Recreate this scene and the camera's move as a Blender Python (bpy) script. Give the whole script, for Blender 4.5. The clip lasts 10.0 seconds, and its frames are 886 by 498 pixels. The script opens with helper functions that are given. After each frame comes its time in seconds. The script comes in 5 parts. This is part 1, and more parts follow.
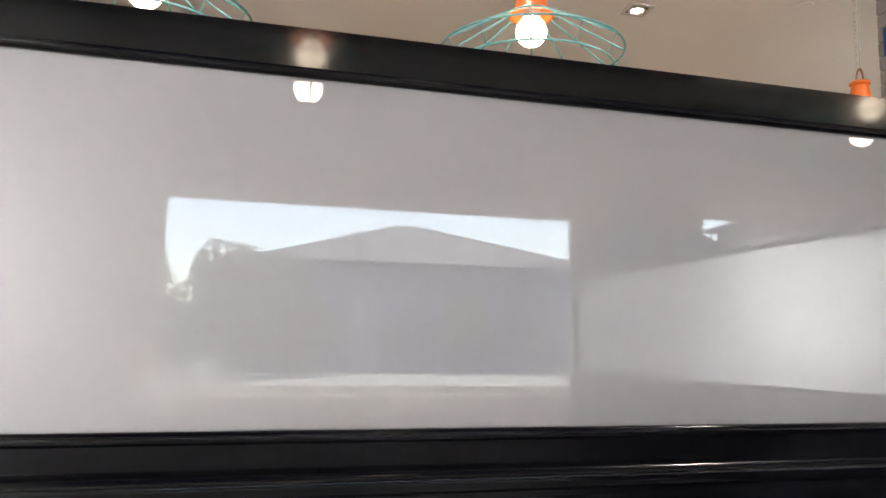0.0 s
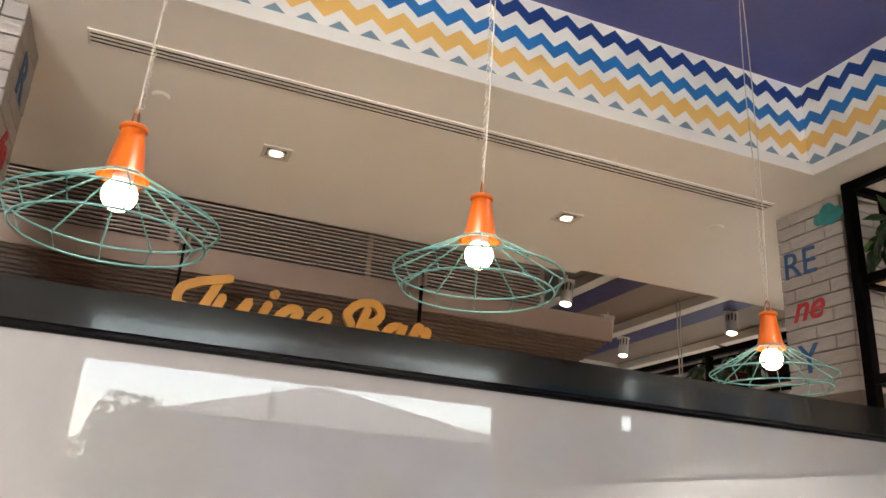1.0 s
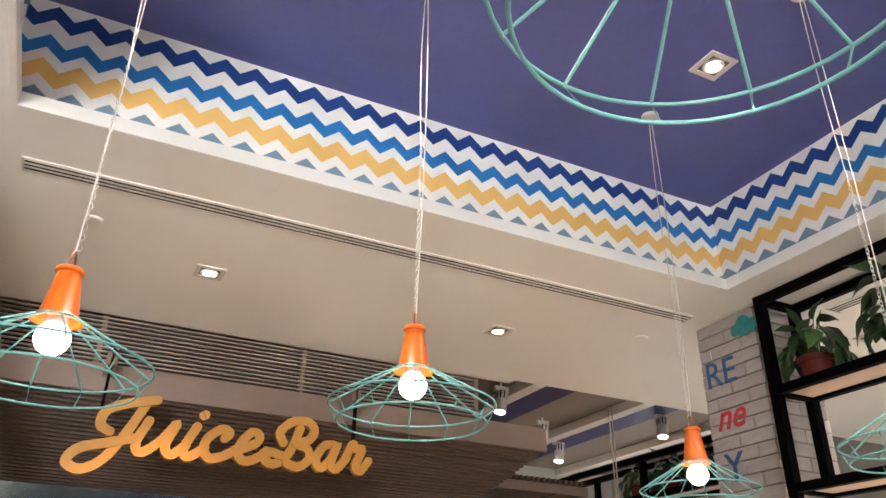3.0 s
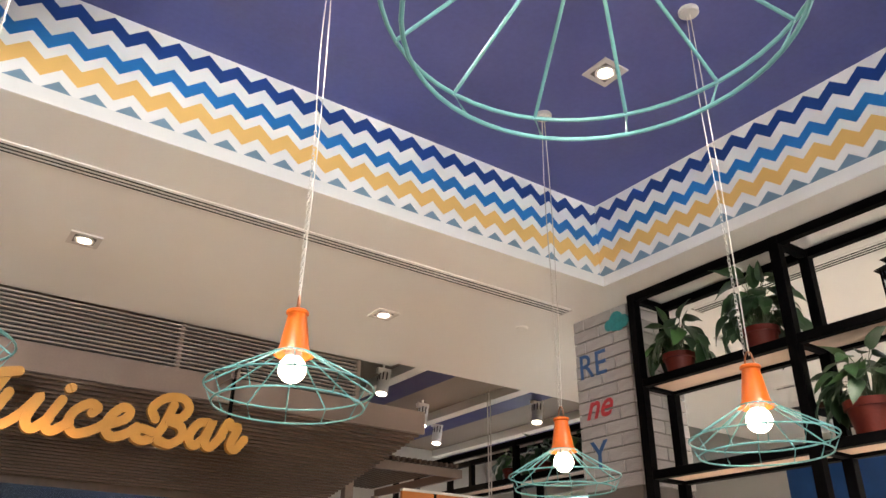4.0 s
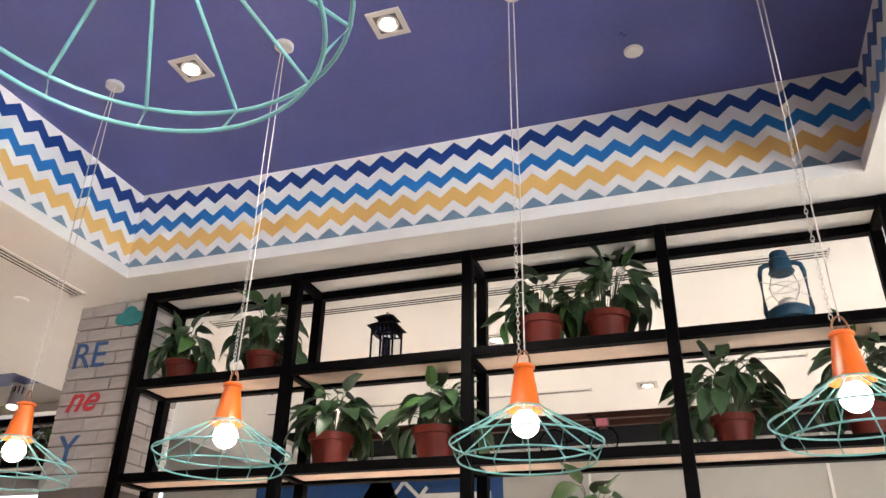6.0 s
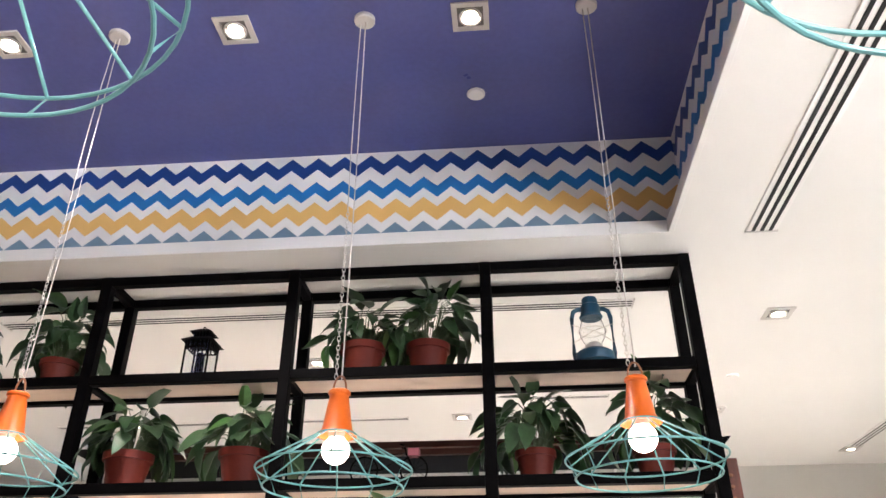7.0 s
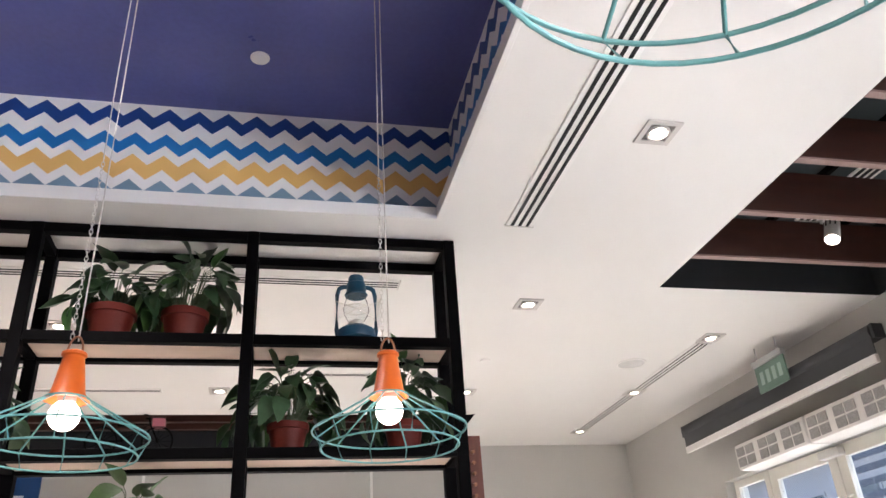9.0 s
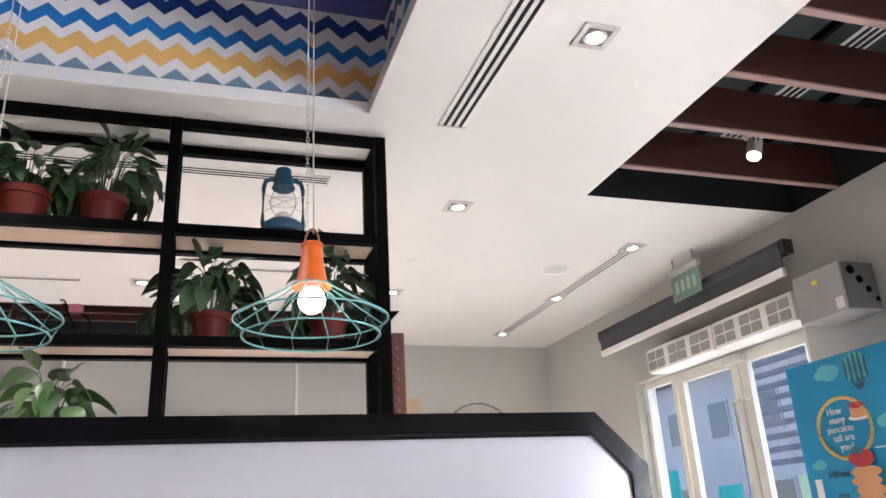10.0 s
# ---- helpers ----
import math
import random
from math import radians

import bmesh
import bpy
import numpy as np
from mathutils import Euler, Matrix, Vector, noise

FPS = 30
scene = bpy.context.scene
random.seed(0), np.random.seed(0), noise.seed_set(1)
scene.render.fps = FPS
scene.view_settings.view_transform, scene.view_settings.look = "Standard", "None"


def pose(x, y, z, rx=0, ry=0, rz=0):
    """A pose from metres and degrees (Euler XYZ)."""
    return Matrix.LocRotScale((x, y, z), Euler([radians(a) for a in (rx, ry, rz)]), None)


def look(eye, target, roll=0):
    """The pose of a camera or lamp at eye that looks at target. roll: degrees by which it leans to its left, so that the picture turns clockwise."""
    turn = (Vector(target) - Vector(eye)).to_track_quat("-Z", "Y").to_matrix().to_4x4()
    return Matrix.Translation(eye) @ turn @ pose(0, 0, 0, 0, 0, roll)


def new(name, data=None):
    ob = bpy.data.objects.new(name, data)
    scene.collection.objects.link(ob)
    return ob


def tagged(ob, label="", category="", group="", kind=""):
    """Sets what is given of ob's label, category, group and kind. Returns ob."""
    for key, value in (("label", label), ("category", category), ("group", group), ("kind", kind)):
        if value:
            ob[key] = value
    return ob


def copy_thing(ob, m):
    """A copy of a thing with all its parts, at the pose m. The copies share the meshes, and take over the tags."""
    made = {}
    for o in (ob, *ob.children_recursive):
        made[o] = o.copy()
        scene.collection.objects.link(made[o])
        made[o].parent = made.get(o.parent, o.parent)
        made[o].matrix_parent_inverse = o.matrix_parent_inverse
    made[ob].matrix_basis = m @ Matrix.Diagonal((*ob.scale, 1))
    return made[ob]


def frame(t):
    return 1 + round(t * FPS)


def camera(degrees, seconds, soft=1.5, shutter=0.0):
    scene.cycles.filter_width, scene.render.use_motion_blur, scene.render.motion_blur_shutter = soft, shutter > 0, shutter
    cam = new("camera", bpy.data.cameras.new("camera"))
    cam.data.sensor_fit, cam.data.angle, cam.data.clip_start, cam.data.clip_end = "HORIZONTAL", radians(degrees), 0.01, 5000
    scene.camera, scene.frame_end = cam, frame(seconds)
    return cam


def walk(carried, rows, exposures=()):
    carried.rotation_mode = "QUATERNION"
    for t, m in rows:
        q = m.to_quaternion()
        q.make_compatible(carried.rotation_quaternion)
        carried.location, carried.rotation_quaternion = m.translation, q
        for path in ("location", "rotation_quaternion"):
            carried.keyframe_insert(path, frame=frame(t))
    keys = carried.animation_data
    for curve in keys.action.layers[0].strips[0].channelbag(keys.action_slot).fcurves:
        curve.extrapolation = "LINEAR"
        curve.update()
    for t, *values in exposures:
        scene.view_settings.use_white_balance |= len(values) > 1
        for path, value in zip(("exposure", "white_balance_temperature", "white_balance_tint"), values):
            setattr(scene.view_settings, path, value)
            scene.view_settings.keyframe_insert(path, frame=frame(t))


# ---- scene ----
cam = camera(60.4, 10.0)
PATH = [
    (0, (0.571, 0.656, 1.109), (1.089, 2.572, 1.358), 0.9),
    (0.5, (0.515, 0.624, 1.158), (1.073, 2.486, 1.631), 2.0),
    (1, (0.471, 0.58, 1.214), (1.137, 2.342, 1.887), 3.8),
    (1.5, (0.443, 0.523, 1.236), (1.211, 2.169, 2.073), 5.4),
    (2, (0.422, 0.506, 1.262), (1.24, 2.084, 2.179), 3.9),
    (2.5, (0.406, 0.49, 1.262), (1.2, 2.066, 2.203), 1.7),
    (2.7, (0.424, 0.487, 1.266), (1.194, 2.08, 2.198), 1.0),
    (3.8, (0.427, 0.454, 1.271), (1.319, 2.014, 2.149), 1.1),
    (4, (0.422, 0.447, 1.28), (1.449, 1.922, 2.157), 0.6),
    (4.5, (0.431, 0.436, 1.277), (1.76, 1.646, 2.155), 0.9),
    (5, (0.441, 0.402, 1.27), (1.98, 1.316, 2.163), 0.6),
    (5.2, (0.451, 0.387, 1.273), (2.035, 1.206, 2.177), 0.8),
    (6.3, (0.449, 0.335, 1.25), (2.15, 0.809, 2.188), 0.9),
    (6.5, (0.449, 0.345, 1.249), (2.164, 0.728, 2.204), 0.5),
    (7, (0.451, 0.322, 1.258), (2.186, 0.471, 2.242), -0.1),
    (7.5, (0.443, 0.297, 1.243), (2.177, 0.241, 2.238), -0.6),
    (8, (0.444, 0.28, 1.238), (2.165, 0.05, 2.231), -2.3),
    (8.5, (0.451, 0.286, 1.238), (2.165, -0.066, 2.206), -3.9),
    (9, (0.451, 0.277, 1.229), (2.174, -0.142, 2.153), -3.8),
    (9.5, (0.452, 0.271, 1.215), (2.199, -0.239, 2.043), -3.7),
    (10, (0.466, 0.254, 1.198), (2.245, -0.346, 1.888), -3.3),
]
walk(cam, [(t, look(eye, target, roll)) for t, eye, target, roll in PATH], [(0.0, 2.02, 6800, 10), (0.5, 1.95, 7000, 11), (1.0, 2.0, 7500, 12), (1.8, 2.22, 7200, 12), (4.0, 2.36, 6900, 11), (5.0, 2.5, 6950, 13), (6.5, 2.62, 6500, 13), (7.0, 2.53, 6400, 14), (7.5, 2.36, 6400, 15), (8.5, 2.2, 6250, 16), (9.5, 2.27, 6200, 16), (10.0, 2.26, 6150, 16)])

# ---- world, sun, large lights ----
world = bpy.data.worlds.new("sky")
scene.world = world
world.use_nodes = True
wn, wl = world.node_tree.nodes, world.node_tree.links
sky = wn.new("ShaderNodeTexSky")
sky.sky_type, sky.sun_disc = "NISHITA", False
sky.sun_elevation, sky.sun_rotation = radians(48), radians(160)
wl.new(sky.outputs[0], wn["Background"].inputs[0])
wn["Background"].inputs[1].default_value = 0.15

sun = new("sun", bpy.data.lights.new("sun", "SUN"))
sun.data.energy, sun.data.angle, sun.data.color = 4.0, radians(0.5), (1.0, 0.95, 0.88)
# the sun stands in the south-east, high over the street
sun.matrix_world = look((0, 0, 20), (-4.5, 13, 1.5))


def area(name, eye, target, sx, sy, watts, colour):
    lamp = bpy.data.lights.new(name, "AREA")
    lamp.shape, lamp.size, lamp.size_y, lamp.energy, lamp.color = "RECTANGLE", sx, sy, watts, colour
    ob = new(name, lamp)
    ob.matrix_world = look(eye, target)
    return ob


# daylight in the second window of the street front
area("street_window_light", (-2.0, -3.72, 1.5), (-2.0, 0, 1.9), 1.95, 1.4, 74, (0.96, 0.98, 1.0))


# ---- materials ----
def mat(name, colour, rough=0.5, metal=0.0, var=0.08, scale=6.0, grain=80.0, bump=0.05, stretch=(1, 1, 1), coat=0.0, spec=0.5, rand=0.0, coat_ior=1.5, coat_rough=0.015):
    m = bpy.data.materials.new(name)
    m.use_nodes = True
    n, l = m.node_tree.nodes, m.node_tree.links
    b = n["Principled BSDF"]
    b.inputs["Roughness"].default_value = rough
    b.inputs["Metallic"].default_value = metal
    b.inputs["Coat Weight"].default_value = coat
    b.inputs["Coat Roughness"].default_value = coat_rough
    b.inputs["Coat IOR"].default_value = coat_ior
    b.inputs["Specular IOR Level"].default_value = spec
    tc, mp = n.new("ShaderNodeTexCoord"), n.new("ShaderNodeMapping")
    mp.inputs["Scale"].default_value = stretch
    l.new(tc.outputs["Object"], mp.inputs[0])
    big, fine = n.new("ShaderNodeTexNoise"), n.new("ShaderNodeTexNoise")
    big.inputs["Scale"].default_value, big.inputs["Detail"].default_value = scale, 5
    fine.inputs["Scale"].default_value, fine.inputs["Detail"].default_value = grain, 3
    l.new(mp.outputs[0], big.inputs[0]), l.new(mp.outputs[0], fine.inputs[0])
    both = n.new("ShaderNodeMath")
    both.operation = "MULTIPLY_ADD"
    both.inputs[1].default_value = 0.4
    l.new(fine.outputs[0], both.inputs[0]), l.new(big.outputs[0], both.inputs[2])
    rng = n.new("ShaderNodeMapRange")
    rng.inputs[1].default_value, rng.inputs[2].default_value = 0.4, 1.0
    rng.inputs[3].default_value, rng.inputs[4].default_value = 1 - var, 1 + var
    l.new(both.outputs[0], rng.inputs[0])
    fac = rng.outputs[0]
    if rand:
        info, mul = n.new("ShaderNodeObjectInfo"), n.new("ShaderNodeMapRange")
        mul.inputs[3].default_value, mul.inputs[4].default_value = 1 - rand, 1 + rand
        l.new(info.outputs["Random"], mul.inputs[0])
        tog = n.new("ShaderNodeMath")
        tog.operation = "MULTIPLY"
        l.new(fac, tog.inputs[0]), l.new(mul.outputs[0], tog.inputs[1])
        fac = tog.outputs[0]
    mix = n.new("ShaderNodeMix")
    mix.data_type, mix.blend_type = "RGBA", "MULTIPLY"
    mix.inputs["Factor"].default_value = 1.0
    mix.inputs["A"].default_value = (*colour, 1)
    l.new(fac, mix.inputs["B"])
    l.new(mix.outputs["Result"], b.inputs["Base Color"])
    rr = n.new("ShaderNodeMapRange")
    rr.inputs[3].default_value, rr.inputs[4].default_value = max(rough - 0.06, 0.02), min(rough + 0.06, 1)
    if rough > 0.1:
        l.new(big.outputs[0], rr.inputs[0]), l.new(rr.outputs[0], b.inputs["Roughness"])
    if bump:
        bp = n.new("ShaderNodeBump")
        bp.inputs["Strength"].default_value, bp.inputs["Distance"].default_value = bump, 0.01
        l.new(fine.outputs[0], bp.inputs["Height"]), l.new(bp.outputs[0], b.inputs["Normal"])
    return m


def glow(name, colour, strength):
    m = bpy.data.materials.new(name)
    m.use_nodes = True
    b = m.node_tree.nodes["Principled BSDF"]
    b.inputs["Base Color"].default_value = (0.8, 0.8, 0.8, 1)
    b.inputs["Emission Color"].default_value = (*colour, 1)
    b.inputs["Emission Strength"].default_value = strength
    return m


def glass_mat(name, tint=(0.95, 0.98, 0.98)):
    m = bpy.data.materials.new(name)
    m.use_nodes = True
    b = m.node_tree.nodes["Principled BSDF"]
    b.inputs["Base Color"].default_value = (*tint, 1)
    b.inputs["Roughness"].default_value = 0.0
    b.inputs["IOR"].default_value = 1.45
    b.inputs["Transmission Weight"].default_value = 1.0
    return m


def zigzag(name, axis, peak, period):
    """Printed chevron wallpaper: axis 0 runs along x, 1 along y."""
    m = bpy.data.materials.new(name)
    m.use_nodes = True
    n, l = m.node_tree.nodes, m.node_tree.links
    b = n["Principled BSDF"]
    b.inputs["Roughness"].default_value = 0.45
    tc, sep = n.new("ShaderNodeTexCoord"), n.new("ShaderNodeSeparateXYZ")
    l.new(tc.outputs["Object"], sep.inputs[0])

    def op(kind, a, c):
        k = n.new("ShaderNodeMath")
        k.operation = kind
        for i, v in enumerate((a, c)):
            if isinstance(v, (int, float)):
                k.inputs[i].default_value = v
            else:
                l.new(v, k.inputs[i])
        return k.outputs[0]
    amp = 0.058
    saw = op("PINGPONG", op("ADD", sep.outputs[axis], period * 60.5 - peak), period / 2)
    s = op("SUBTRACT", sep.outputs[2], op("MULTIPLY", saw, amp / (period / 2)))
    f = n.new("ShaderNodeMapRange")
    f.inputs[1].default_value, f.inputs[2].default_value = 2.9, 3.6
    l.new(s, f.inputs[0])
    ramp = n.new("ShaderNodeValToRGB")
    ramp.color_ramp.interpolation = "CONSTANT"
    white, grey, yellow, blue, navy = (0.82, 0.79, 0.765), (0.18, 0.28, 0.37), (0.79, 0.48, 0.15), (0.012, 0.165, 0.46), (0.008, 0.048, 0.23)
    stops = [(2.9, white), (3.047, grey), (3.116, white), (3.173, yellow), (3.251, white), (3.306, blue), (3.372, white), (3.449, navy), (3.518, white)]
    while len(ramp.color_ramp.elements) < len(stops):
        ramp.color_ramp.elements.new(0.5)
    for e, (z, c) in zip(ramp.color_ramp.elements, stops):
        e.position, e.color = (z - 2.9) / 0.7, (*c, 1)
    l.new(f.outputs[0], ramp.inputs[0])
    noise_ = n.new("ShaderNodeTexNoise")
    noise_.inputs["Scale"].default_value = 5
    l.new(tc.outputs["Object"], noise_.inputs[0])
    r2 = n.new("ShaderNodeMapRange")
    r2.inputs[3].default_value, r2.inputs[4].default_value = 0.92, 1.06
    l.new(noise_.outputs[0], r2.inputs[0])
    mix = n.new("ShaderNodeMix")
    mix.data_type, mix.blend_type = "RGBA", "MULTIPLY"
    mix.inputs["Factor"].default_value = 1
    l.new(ramp.outputs[0], mix.inputs["A"]), l.new(r2.outputs[0], mix.inputs["B"])
    l.new(mix.outputs["Result"], b.inputs["Base Color"])
    return m


M_CEIL = mat("ceiling_paint", (0.75, 0.73, 0.70), 0.36, var=0.03, scale=1.2, bump=0.02)
M_PURPLE = mat("violet_satin_paint", (0.083, 0.095, 0.285), 0.30, var=0.2, scale=1.6, grain=40, bump=0.008)
M_TRIMW = mat("white_trim", (0.8, 0.78, 0.75), 0.45, var=0.03)
M_BLACK = mat("black_steel", (0.002, 0.0018, 0.002), 0.55, var=0.3, scale=8, bump=0.04, spec=0.04)
M_GLOSSBLACK = mat("black_gloss_lacquer", (0.002, 0.002, 0.003), 0.14, spec=0.25, var=0.3, scale=9, grain=30, bump=0.008)
# near-black that puts the shade inside slots and gaps into the colour
M_GAPSHADE = mat("gap_shade", (0.006, 0.006, 0.007), 0.7)
M_PANEL2 = mat("white_frosted_board", (0.60, 0.585, 0.64), 0.5, var=0.03, scale=2, bump=0.0, coat=1.0, coat_ior=1.5, coat_rough=0.2)
M_PANEL2.node_tree.nodes["Principled BSDF"].inputs["Transmission Weight"].default_value = 0.6
M_RAIL = mat("black_mirror_lacquer", (0.002, 0.002, 0.003), 0.12, spec=0.5, var=0.3, scale=9, grain=30, bump=0.0, coat=1.0, coat_ior=1.55, coat_rough=0.06)
# white board toned down to grey, the weaker light on it put into the colour
M_PANEL = mat("dimmed_white_laminate", (0.22, 0.203, 0.21), 0.4, var=0.03, scale=2, bump=0.0, coat=1.0, coat_ior=2.15)
M_GREYWALL = mat("grey_wall_paint", (0.50, 0.49, 0.46), 0.7, var=0.04, scale=2, bump=0.06)
M_FLOOR = mat("oak_floor", (0.42, 0.405, 0.39), 0.4, var=0.25, scale=3, stretch=(1, 8, 1))
M_ORANGE = mat("orange_enamel", (0.64, 0.118, 0.008), 0.38, var=0.06, scale=20, bump=0.02)
M_TEAL = mat("mint_enamel_wire", (0.125, 0.335, 0.33), 0.4, var=0.1, scale=30)
M_CORD = mat("cream_cord", (0.52, 0.48, 0.44), 0.8, var=0.1, scale=60, bump=0.2)
M_CHAIN = mat("steel_chain", (0.58, 0.55, 0.51), 0.4, metal=0.2)
M_COPPER = mat("copper_sleeve", (0.30, 0.13, 0.07), 0.45, metal=0.6)
M_BULB = glow("bulb_glow", (1.0, 0.84, 0.66), 2.6)
M_DOWN = glow("downlight_glow", (1.0, 0.88, 0.70), 6)
M_DOWNRIM = mat("downlight_white", (0.55, 0.52, 0.49), 0.4)
M_DOWNIN = mat("downlight_inner", (0.13, 0.115, 0.105), 0.4, metal=0.3)
M_SLAT = mat("brown_slat", (0.082, 0.049, 0.034), 0.4, var=0.3, scale=4, stretch=(1, 10, 10))
M_GRILLE = mat("bronze_grille", (0.31, 0.255, 0.225), 0.3, metal=0.5, var=0.2, scale=4, stretch=(1, 10, 10))
M_FASCIA = mat("bronze_fascia", (0.26, 0.195, 0.168), 0.32, metal=0.5, var=0.12, scale=2)
M_BEAM = mat("mahogany_beam", (0.042, 0.012, 0.007), 0.5, var=0.35, scale=2.5, grain=25, stretch=(8, 1, 8), bump=0.08)
M_BEAMEDGE = mat("beam_edge", (0.30, 0.20, 0.18), 0.5, var=0.1)
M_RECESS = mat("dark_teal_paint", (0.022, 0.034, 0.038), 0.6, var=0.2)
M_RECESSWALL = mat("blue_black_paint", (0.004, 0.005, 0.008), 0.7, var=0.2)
M_BRICK = mat("white_painted_brick", (0.34, 0.31, 0.305), 0.75, var=0.12, scale=7, grain=50, bump=0.35, stretch=(1, 1, 3), rand=0.06)
M_MORTAR = mat("mortar", (0.13, 0.11, 0.10), 0.9, var=0.15)
M_TERRA = mat("terracotta", (0.112, 0.014, 0.008), 0.6, spec=0.25, var=0.18, scale=9, bump=0.1, rand=0.1)
M_SOIL = mat("soil", (0.03, 0.02, 0.014), 0.95, var=0.4, bump=0.5)
M_LEAF = mat("dark_green_leaf", (0.025, 0.058, 0.022), 0.38, var=0.35, scale=14, grain=60, bump=0.12, rand=0.35)
M_STEM = mat("leaf_stem", (0.045, 0.07, 0.025), 0.5, var=0.2)
M_BOARD = mat("pale_shelf_board", (0.62, 0.48, 0.38), 0.55, var=0.08, scale=3, stretch=(8, 1, 8))
M_SIGN = mat("mustard_letter", (0.50, 0.232, 0.042), 0.5, var=0.05, scale=6)
M_GLASS = glass_mat("clear_glass")
M_GLOBE = glass_mat("thin_globe_glass", (0.98, 0.99, 0.99))
M_GLOBE.node_tree.nodes["Principled BSDF"].inputs["IOR"].default_value = 1.12
M_BLUELAN = mat("blue_lantern_enamel", (0.0035, 0.05, 0.095), 0.45, var=0.15, scale=15)


# ---- builders ----
def box(bm, x0, x1, y0, y1, z0, z1, bevel=0.0):
    m = Matrix.Translation(((x0 + x1) / 2, (y0 + y1) / 2, (z0 + z1) / 2)) @ Matrix.Diagonal((abs(x1 - x0), abs(y1 - y0), abs(z1 - z0), 1))
    r = bmesh.ops.create_cube(bm, size=1.0, matrix=m)
    if bevel:
        edges = list({e for v in r["verts"] for e in v.link_edges})
        bmesh.ops.bevel(bm, geom=edges, offset=bevel, segments=2, affect="EDGES", profile=0.6)
    return bm


def boxed(*a, bevel=0.0):
    return box(bmesh.new(), *a, bevel=bevel)


def lathe(profile, seg=24, bm=None, at=(0, 0, 0)):
    """Turned shape from (radius, height) pairs round the z axis."""
    bm = bm or bmesh.new()
    rings = []
    for r, z in profile:
        if r < 1e-5:
            rings.append([bm.verts.new((at[0], at[1], at[2] + z))])
        else:
            rings.append([bm.verts.new((at[0] + r * math.cos(2 * math.pi * k / seg), at[1] + r * math.sin(2 * math.pi * k / seg), at[2] + z)) for k in range(seg)])
    for a, b in zip(rings, rings[1:]):
        for k in range(seg):
            j = (k + 1) % seg
            if len(a) == 1 and len(b) == 1:
                continue
            if len(a) == 1:
                bm.faces.new((a[0], b[j], b[k]))
            elif len(b) == 1:
                bm.faces.new((a[k], a[j], b[0]))
            else:
                bm.faces.new((a[k], a[j], b[j], b[k]))
    return bm


def tube(bm, pts, r, seg=8, closed=False):
    """Round bar along a row of points."""
    pts = [Vector(p) for p in pts]
    n, rings = len(pts), []
    for i, p in enumerate(pts):
        a = pts[(i - 1) % n] if closed or i else pts[0]
        b = pts[(i + 1) % n] if closed or i < n - 1 else pts[-1]
        d = (b - a).normalized()
        side = d.cross(Vector((0, 0, 1)))
        side = Vector((1, 0, 0)) if side.length < 1e-3 else side.normalized()
        up = side.cross(d)
        rings.append([bm.verts.new(p + r * (math.cos(2 * math.pi * k / seg) * side + math.sin(2 * math.pi * k / seg) * up)) for k in range(seg)])
    pairs = list(zip(rings, rings[1:])) + ([(rings[-1], rings[0])] if closed else [])
    for a, b in pairs:
        for k in range(seg):
            j = (k + 1) % seg
            bm.faces.new((a[k], a[j], b[j], b[k]))
    if not closed:
        bm.faces.new(rings[0][::-1]), bm.faces.new(rings[-1])
    return bm


def ring(bm, radius, z, r, seg=48, wire=8):
    return tube(bm, [(radius * math.cos(2 * math.pi * k / seg), radius * math.sin(2 * math.pi * k / seg), z) for k in range(seg)], r, wire, True)


def mesh_of(name, bm, material, smooth=False):
    bmesh.ops.recalc_face_normals(bm, faces=bm.faces)
    me = bpy.data.meshes.new(name)
    bm.to_mesh(me)
    bm.free()
    me.materials.append(material)
    if smooth:
        me.shade_smooth()
        me.set_sharp_from_angle(angle=radians(40))
    return me


def part(name, bm, material, parent=None, label="", smooth=False):
    me = bm if isinstance(bm, bpy.types.Mesh) else mesh_of(name, bm, material, smooth)
    ob = new(name, me)
    if parent is not None:
        ob.parent = parent
    if label:
        tagged(ob, label)
    return ob


def thing(name, at, label, category, group="", turn=0):
    ob = new(name)
    ob.empty_display_size = 0.1
    ob.matrix_world = pose(*at, 0, 0, turn)
    return tagged(ob, label, category, group)


def structure(name, bm, material, label, category="", smooth=False):
    return tagged(part(name, bm, material, None, "", smooth), label, category, kind="structure")


def words(body, size, depth, bold=0.0, shear=0.0, width=1.0):
    """Raised letters in the built-in font, lying in x and z, as a mesh."""
    cu = bpy.data.curves.new("lettering", "FONT")
    cu.body, cu.size, cu.extrude, cu.offset, cu.shear, cu.space_character = body, size, depth, bold, shear, width
    cu.align_x, cu.resolution_u = "CENTER", 4
    ob = bpy.data.objects.new("lettering", cu)
    scene.collection.objects.link(ob)
    bpy.context.view_layer.update()
    me = bpy.data.meshes.new_from_object(ob.evaluated_get(bpy.context.evaluated_depsgraph_get()))
    bpy.data.objects.remove(ob)
    return me


# ---- structure ----
X0, X1, Y0, Y1 = -4.0, 7.92, -3.375, 10.0
H, HC = 3.0, 3.595
CX0, CX1, CY0, CY1 = -0.10, 3.546, -0.546, 3.297    # coffer walls
LX0, LX1, LY0, LY1 = -0.015, 3.459, -0.437, 3.198       # opening inside the coffer's ledge
SX1, SY1 = 4.10, -1.885                                # street-side recess
FX0, FY0, FY1 = 6.77, -1.41, 4.26                                # far recess
NY, BY = 5.14, 5.225                                            # edge of the lowered ceiling

